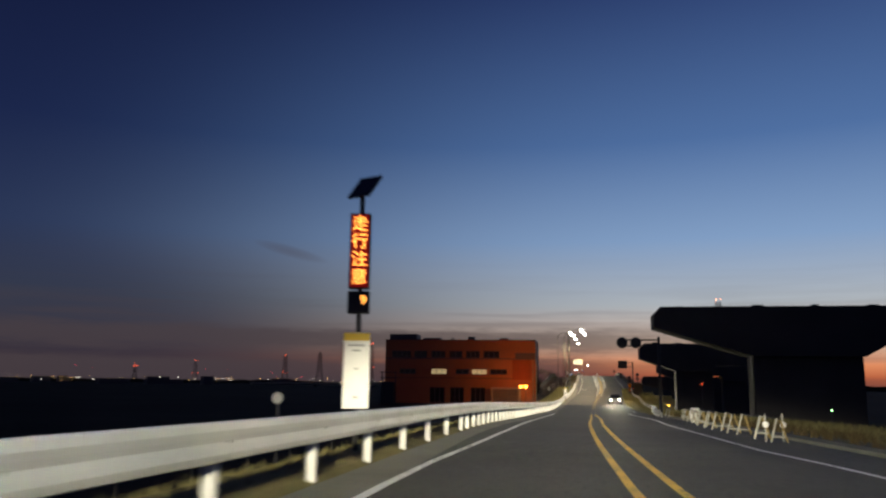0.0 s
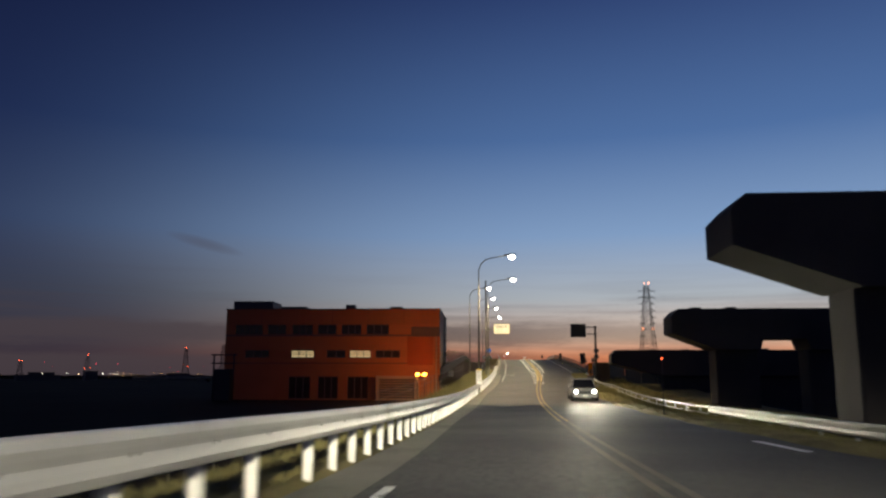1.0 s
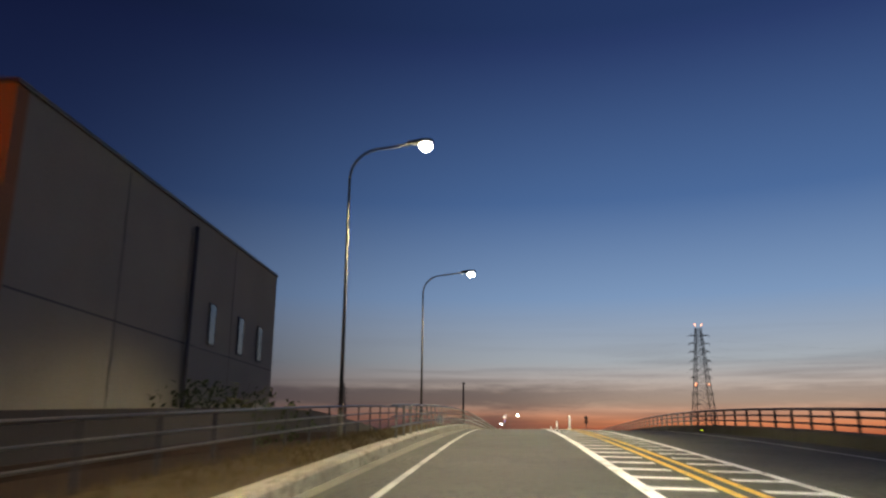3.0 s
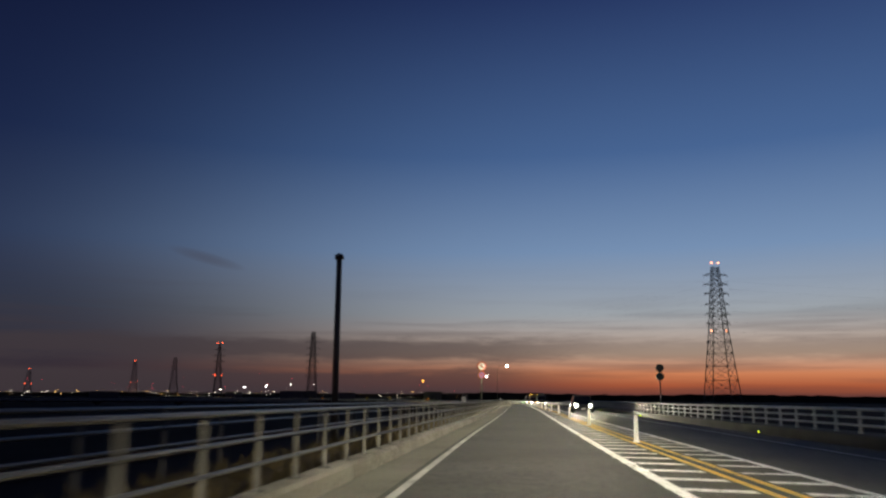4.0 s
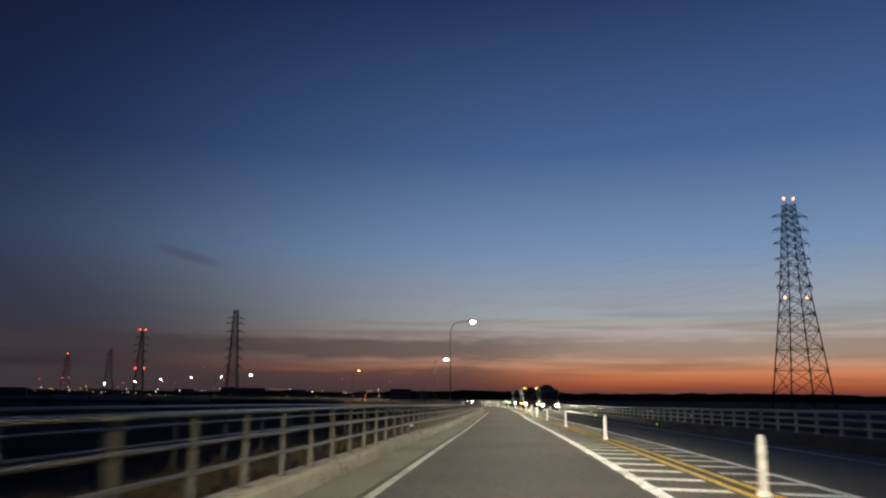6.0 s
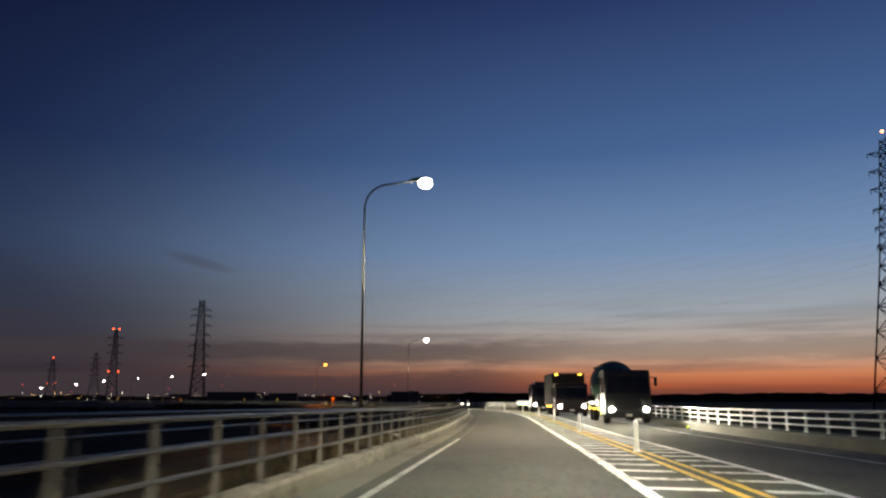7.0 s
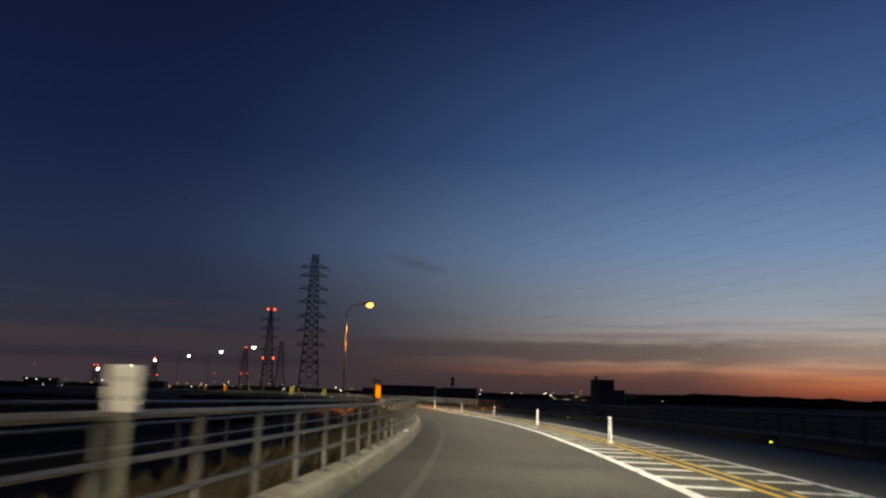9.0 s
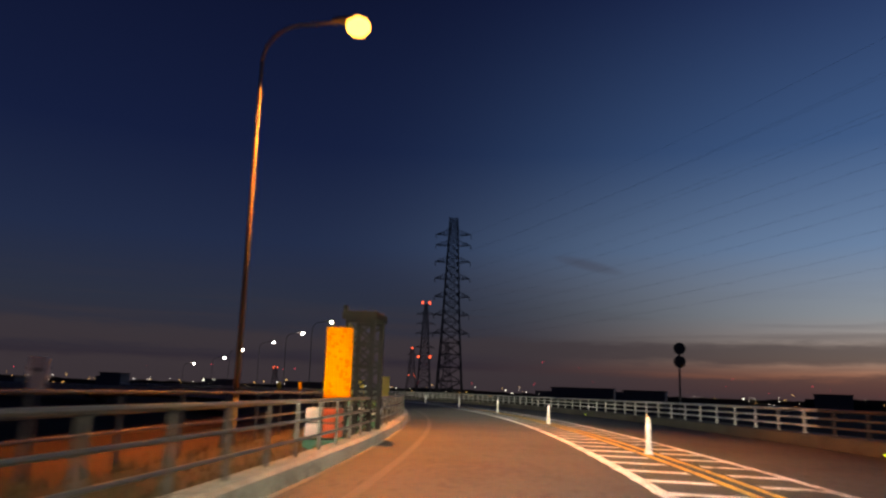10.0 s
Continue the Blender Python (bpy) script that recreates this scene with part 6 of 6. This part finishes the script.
part("mast_lamp", box(bmesh.new(), -0.97, -0.68, 4.62, -0.75, -0.52, 5.12, bevel=0.02), DARK_STEEL, ob)


# ---- vehicles ----
def wheel(parent, x, y, r, w):
    ty = part("wheel", lathe(bmesh.new(), [(r * 0.6, -w / 2), (r * 0.94, -w / 2), (r, -w * 0.3), (r, w * 0.3), (r * 0.94, w / 2), (r * 0.6, w / 2)], "x", 24, (x, y, r)), RUBBER, parent)
    part("rim", lathe(bmesh.new(), [(r * 0.2, -w * 0.42), (r * 0.6, -w * 0.5), (r * 0.62, w * 0.5), (r * 0.2, w * 0.42)], "x", 16, (x, y, r)), RIM, ty)


def headlights(ob, m, pts, r, power):
    for x, y, z in pts:
        part("headlight", lathe(bmesh.new(), [(r * 0.55, -0.03), (r, -0.01), (r, 0.03)], "y", 18, (x, y, z)), HEADLIGHT, ob, "lit headlight")
        lamp("vehicle_beam", "SPOT", m @ Vector((x, y - 0.15, z)), power, HALOGEN, m @ Vector((x + 4.2, y - 15, 0.38)), 0.06, 28.0, 1.0).scale = (2.6, 1.0, 1.0)


def car(s, e, paint, label):
    """A saloon that faces back along the road; lengths follow the narrow lanes of the place."""
    m = stand(s, e, 0.02)
    ob = thing("car", label, "car", m, "vehicles in the oncoming lane")
    bm = bmesh.new()
    prof = [(0.0, 0.18, 0.36, 0.94), (0.06, 0.13, 0.47, 0.99), (0.75, 0.12, 0.54, 1.06), (1.5, 0.12, 0.57, 1.07), (2.2, 0.13, 0.58, 1.04), (2.55, 0.17, 0.52, 0.98)]
    prev = None
    for y, z0, z1, w in prof:
        a = w / 2
        ring = [bm.verts.new(v) for v in ((-a * 0.94, y, z0), (-a, y, z0 + 0.1), (-a, y, z1 - 0.1), (-a * 0.9, y, z1), (a * 0.9, y, z1), (a, y, z1 - 0.1), (a, y, z0 + 0.1), (a * 0.94, y, z0))]
        if prev:
            for k in range(8):
                bm.faces.new((prev[k], prev[(k + 1) % 8], ring[(k + 1) % 8], ring[k]))
        else:
            bm.faces.new(ring)
        prev = ring
    bm.faces.new(prev[::-1])
    part("body", bm, paint, ob)
    bm = bmesh.new()
    prev = None
    for y, z, w in ((0.62, 0.52, 0.98), (1.05, 0.86, 0.8), (1.7, 0.9, 0.8), (2.25, 0.56, 0.96)):
        ring = [bm.verts.new(v) for v in ((-w / 2, y, z), (w / 2, y, z))] + [bm.verts.new(v) for v in ((0.5, y, 0.5), (-0.5, y, 0.5))]
        if prev:
            for k in range(4):
                bm.faces.new((prev[k], prev[(k + 1) % 4], ring[(k + 1) % 4], ring[k]))
        else:
            bm.faces.new(ring)
        prev = ring
    bm.faces.new(prev[::-1])
    part("cabin", bm, PANE, ob, "dark car windows")
    part("roof", box(bmesh.new(), -0.39, 1.02, 0.86, 0.39, 1.74, 0.915, bevel=0.015), paint, ob)
    for x in (-1, 1):
        part("pillar", tube(bmesh.new(), (x * 0.48, 0.66, 0.54), (x * 0.395, 1.06, 0.88), 0.025, sides=8), paint, ob)
        part("mirror", box(bmesh.new(), x * 0.58 - 0.05, 0.82, 0.58, x * 0.58 + 0.05, 0.88, 0.66, bevel=0.015), paint, ob)
    part("grille", box(bmesh.new(), -0.28, -0.015, 0.3, 0.28, 0.02, 0.4, bevel=0.01), DARK_STEEL, ob)
    part("bumper", box(bmesh.new(), -0.48, -0.04, 0.14, 0.48, 0.06, 0.27, bevel=0.03), paint, ob)
    part("number_plate", box(bmesh.new(), -0.1, -0.05, 0.18, 0.1, -0.035, 0.25), SIGN_WHITE, ob)
    for x in (-0.5, 0.5):
        for y in (0.5, 2.05):
            wheel(ob, x, y, 0.19, 0.13)
    headlights(ob, m, ((-0.36, 0.0, 0.38), (0.36, 0.0, 0.38)), 0.065, 2200.0)
    return ob


car(70.4, 4.0, CAR_SILVER, "silver car with lit headlights in the oncoming lane")
car(195.0, 4.12, CAR_GREY, "grey car with lit headlights in the oncoming lane")
car(350.3, 4.55, CAR_GREY, "dark car with lit headlights in the oncoming lane")


def truck(s, e, w, cab_h, cab_mat, label, cargo, box_h=0.0, length=5.2):
    m = stand(s, e, 0.02)
    ob = thing("truck", label, "truck", m, "vehicles in the oncoming lane")
    a = w / 2
    out = [(0.0, 0.3), (-0.02, 0.75), (0.1, cab_h - 0.08), (0.22, cab_h), (1.1, cab_h), (1.15, 0.3)]
    bm = bmesh.new()
    l = [bm.verts.new((-a, y, z)) for y, z in out]
    r = [bm.verts.new((a, y, z)) for y, z in out]
    bm.faces.new(l)
    bm.faces.new(r[::-1])
    for k in range(len(out)):
        bm.faces.new((l[k], r[k], r[(k + 1) % len(out)], l[(k + 1) % len(out)]))
    bmesh.ops.bevel(bm, geom=bm.edges[:], offset=0.03, segments=2, affect="EDGES", profile=0.5)
    cab = part("cab", bm, cab_mat, ob)
    z0, z1 = cab_h * 0.56, cab_h * 0.87
    bm = bmesh.new()
    bm.faces.new([bm.verts.new(v) for v in ((-a * 0.9, -0.03, z0), (a * 0.9, -0.03, z0), (a * 0.88, 0.06, z1), (-a * 0.88, 0.06, z1))])
    g = part("windscreen", bm, PANE, cab, "dark windscreen")
    g.modifiers.new("thick", "SOLIDIFY").thickness = 0.02
    part("sun_visor", box(bmesh.new(), -a * 0.85, -0.06, z1 + 0.02, a * 0.85, 0.08, z1 + 0.08, bevel=0.01), DARK_STEEL, cab)
    part("grille", box(bmesh.new(), -a * 0.6, -0.05, 0.48, a * 0.6, 0.0, z0 - 0.12, bevel=0.02), DARK_STEEL, cab)
    for k in range(4):
        part("grille_bar", box(bmesh.new(), -a * 0.56, -0.062, 0.52 + 0.08 * k, a * 0.56, -0.051, 0.55 + 0.08 * k), cab_mat, cab)
    part("bumper", box(bmesh.new(), -a, -0.08, 0.2, a, 0.06, 0.42, bevel=0.04), cab_mat, ob)
    part("number_plate", box(bmesh.new(), -0.1, -0.095, 0.24, 0.1, -0.082, 0.32), SIGN_WHITE, ob)
    for x in (-1, 1):
        part("wiper", tube(bmesh.new(), (x * 0.2, -0.05, z0 + 0.02), (x * 0.2 - 0.25, -0.03, z0 + 0.12), 0.01, sides=6), INK, cab)
        part("mirror_arm", tube(bmesh.new(), (x * a, 0.1, z1), (x * (a + 0.16), 0.02, z1 - 0.05), 0.015, sides=8), DARK_STEEL, cab)
        part("mirror", box(bmesh.new(), x * (a + 0.16) - 0.05, -0.02, z1 - 0.3, x * (a + 0.16) + 0.05, 0.04, z1 - 0.02, bevel=0.015), DARK_STEEL, cab)
        part("side_window", box(bmesh.new(), x * a - 0.012, 0.25, z0 + 0.02, x * a + 0.012, 0.85, z1 - 0.02, bevel=0.005), PANE, cab)
    part("chassis", box(bmesh.new(), -a * 0.45, 0.2, 0.32, a * 0.45, length, 0.48, bevel=0.02), DARK_STEEL, ob)
    for y in (0.5, length * 0.62, length * 0.62 + 0.7):
        for x in (-a + 0.1, a - 0.1):
            wheel(ob, x, y, 0.29, 0.18)
    headlights(ob, m, ((-a * 0.74, -0.09, 0.46), (a * 0.74, -0.09, 0.46)), 0.085, 2600.0)
    if cargo == "box":
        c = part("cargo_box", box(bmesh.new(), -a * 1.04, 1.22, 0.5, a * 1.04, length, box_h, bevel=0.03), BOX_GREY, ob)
        for k in range(7):
            for x in (-1, 1):
                y = 1.5 + (length - 1.8) * k / 6
                part("box_rib", box(bmesh.new(), x * a * 1.04 - 0.015, y, 0.55, x * a * 1.04 + 0.015, y + 0.05, box_h - 0.05), BOX_GREY, c)
        for x in (-a * 0.75, a * 0.75):
            part("marker_light", box(bmesh.new(), x - 0.06, 1.17, box_h - 0.1, x + 0.06, 1.22, box_h - 0.03, bevel=0.01), AMBER_LIGHT, c, "lit amber marker")
        for k in range(3):
            part("side_marker", box(bmesh.new(), -a * 1.06, 1.8 + 1.1 * k, 0.4, -a * 1.0, 1.95 + 1.1 * k, 0.46, bevel=0.01), AMBER_LIGHT, ob, "lit amber side marker")
    if cargo == "mixer":
        bm = lathe(bmesh.new(), [(0.25, 0.0), (0.5, 0.25), (0.78, 1.0), (0.82, 1.6), (0.66, 2.5), (0.36, 3.2), (0.3, 3.3)], "y", 28)
        bmesh.ops.transform(bm, matrix=pose(0, 1.35, 1.05, 9, 0, 0), verts=bm.verts)
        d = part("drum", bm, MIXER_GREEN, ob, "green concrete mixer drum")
        for k in range(5):
            y, r = 0.7 + 0.5 * k, (0.66, 0.8, 0.82, 0.74, 0.6)[k]
            b2 = lathe(bmesh.new(), [(r, y), (r + 0.03, y + 0.02), (r, y + 0.05)], "y", 28)
            bmesh.ops.transform(b2, matrix=pose(0, 1.35, 1.05, 9, 0, 0), verts=b2.verts)
            part("drum_band", b2, MIXER_GREEN, d)
        part("hopper", prism(bmesh.new(), [(-0.3, 1.5), (0.3, 1.5), (0.45, 2.0), (-0.45, 2.0)], 4.5, 5.0), MIXER_GREEN, ob)
        part("chute", tube(bmesh.new(), (0, 4.9, 1.3), (0.3, 5.4, 0.6), 0.14, 0.1, 10), MIXER_GREEN, ob)
        part("water_tank", lathe(bmesh.new(), [(0.2, -0.6), (0.24, -0.5), (0.24, 0.5), (0.2, 0.6)], "x", 18, (0, 1.3, 0.75)), MIXER_GREEN, ob)
        part("ladder", box(bmesh.new(), -a * 0.6, 4.55, 0.5, -a * 0.6 + 0.05, 4.8, 1.5, bevel=0.01), DARK_STEEL, ob)
        part("hose_reel", lathe(bmesh.new(), [(0.1, -0.1), (0.2, -0.08), (0.2, 0.08), (0.1, 0.1)], "x", 14, (-a * 0.7, 3.9, 1.2)), DARK_STEEL, ob)
        part("mud_guard", box(bmesh.new(), -a, 2.9, 0.62, -a + 0.3, 4.6, 0.7, bevel=0.02), DARK_STEEL, ob)
        part("fender_bag", box(bmesh.new(), -a * 0.95, 1.9, 0.5, -a * 0.6, 2.6, 0.95, bevel=0.06), DARK_STEEL, ob)
        for k in range(3):
            part("side_marker", box(bmesh.new(), -a * 1.03, 1.6 + 1.2 * k, 0.42, -a * 0.97, 1.76 + 1.2 * k, 0.48, bevel=0.01), AMBER_LIGHT, ob, "lit amber side marker")
        for y in (1.5, 4.2):
            part("cradle", box(bmesh.new(), -a * 0.6, y, 0.46, a * 0.6, y + 0.12, 0.75, bevel=0.02), DARK_STEEL, ob)
    if cargo == "trailer":
        part("trailer_bed", box(bmesh.new(), -a, 1.5, 0.5, a, length + 2.5, 0.66, bevel=0.02), MIXER_GREEN, ob, "green flat trailer bed")
        for k in range(5):
            part("side_marker", box(bmesh.new(), -a * 1.03, 1.9 + 1.1 * k, 0.4, -a * 0.98, 2.2 + 1.1 * k, 0.47, bevel=0.01), GREEN_LIGHT, ob, "lit green side marker")
        part("air_deflector", prism(bmesh.new(), [(-a * 0.7, cab_h - 0.01), (a * 0.7, cab_h - 0.01), (a * 0.55, cab_h + 0.14), (-a * 0.55, cab_h + 0.14)], 0.35, 1.0), CAB_DARK, ob)
        for y in (length + 1.0, length + 1.7):
            for x in (-a + 0.1, a - 0.1):
                wheel(ob, x, y, 0.26, 0.18)
    return ob


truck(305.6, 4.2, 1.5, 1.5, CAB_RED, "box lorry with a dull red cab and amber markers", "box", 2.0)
truck(295.4, 5.0, 1.5, 1.75, CAB_DIM_WHITE, "concrete mixer lorry with a green drum", "mixer")
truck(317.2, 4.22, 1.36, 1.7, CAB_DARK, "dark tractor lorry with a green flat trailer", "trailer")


# ---- loose grass and litter on the verge ----
def tufts(s0, s1, e0, e1, n, seed, tall, blade=GRASS, label="dry straw-coloured grass on the bank"):
    rnd = random.Random(seed)
    bm = bmesh.new()
    for k in range(n):
        s, e = rnd.uniform(s0, s1), rnd.uniform(e0, e1)
        p = road(s, e, 0.0 if s > 100 else -0.03 if e > -1.6 else -0.15)
        for j in range(3):
            a, h = rnd.uniform(0, 6.28), tall * rnd.uniform(0.4, 1.0)
            w = Vector((math.cos(a), math.sin(a), 0)) * 0.012
            lean = Vector((rnd.gauss(0, 0.4), rnd.gauss(0, 0.4), 1)) * h
            bm.faces.new([bm.verts.new(q) for q in (p - w, p + w, p + lean)])
    solid("grass_tufts", bm, blade, label, "grass", kind="stuff")


tufts(-6, 40, -1.9, -0.85, 3500, 21, 0.1)
tufts(40, 96, -1.9, -0.82, 6500, 24, 0.17)
tufts(83, 99, -2.7, -1.0, 2600, 29, 0.5)
tufts(112, 260, -1.85, -0.86, 9000, 27, 0.18, BROWN_GRASS, "brown withered grass between the railings")
tufts(260, 400, -1.95, -0.8, 9000, 28, 0.16, BROWN_GRASS, "brown withered grass between the railings")


# ---- litter on the strip and the kerb ----
rnd = random.Random(31)
for k in range(16):
    s = 200.0 + 12.0 * k + rnd.uniform(-3, 3)
    on_kerb = k % 4 == 1
    p = road(s, -0.56 if on_kerb else rnd.uniform(-1.3, -0.95), 0.155 if on_kerb else 0.12)
    bm = bmesh.new()
    bmesh.ops.create_icosphere(bm, subdivisions=2, radius=0.045)
    for v in bm.verts:
        v.co *= 1 + 0.5 * noise.noise(v.co * 30 + Vector((k, 0, 0)))
        v.co.z *= 0.45
    solid("litter", bm, SIGN_WHITE if k % 3 else GREY_INK, "crumpled pale scrap of litter in the grass", "litter", pose(p.x, p.y, p.z, 0, 0, 40 * k), "litter along the railing")
tufts(-6, 96, 6.7, 8.2, 5000, 22, 0.25)
tufts(8, 40, 5.4, 6.6, 900, 41, 0.3, BROWN_GRASS, "brown withered grass beside the works")
tufts(40, 97, 5.0, 6.4, 6000, 25, 0.14)
tufts(78, 97.5, 4.95, 6.0, 6000, 26, 0.26)
tufts(60, 97, -3.0, -1.7, 3000, 23, 0.35)
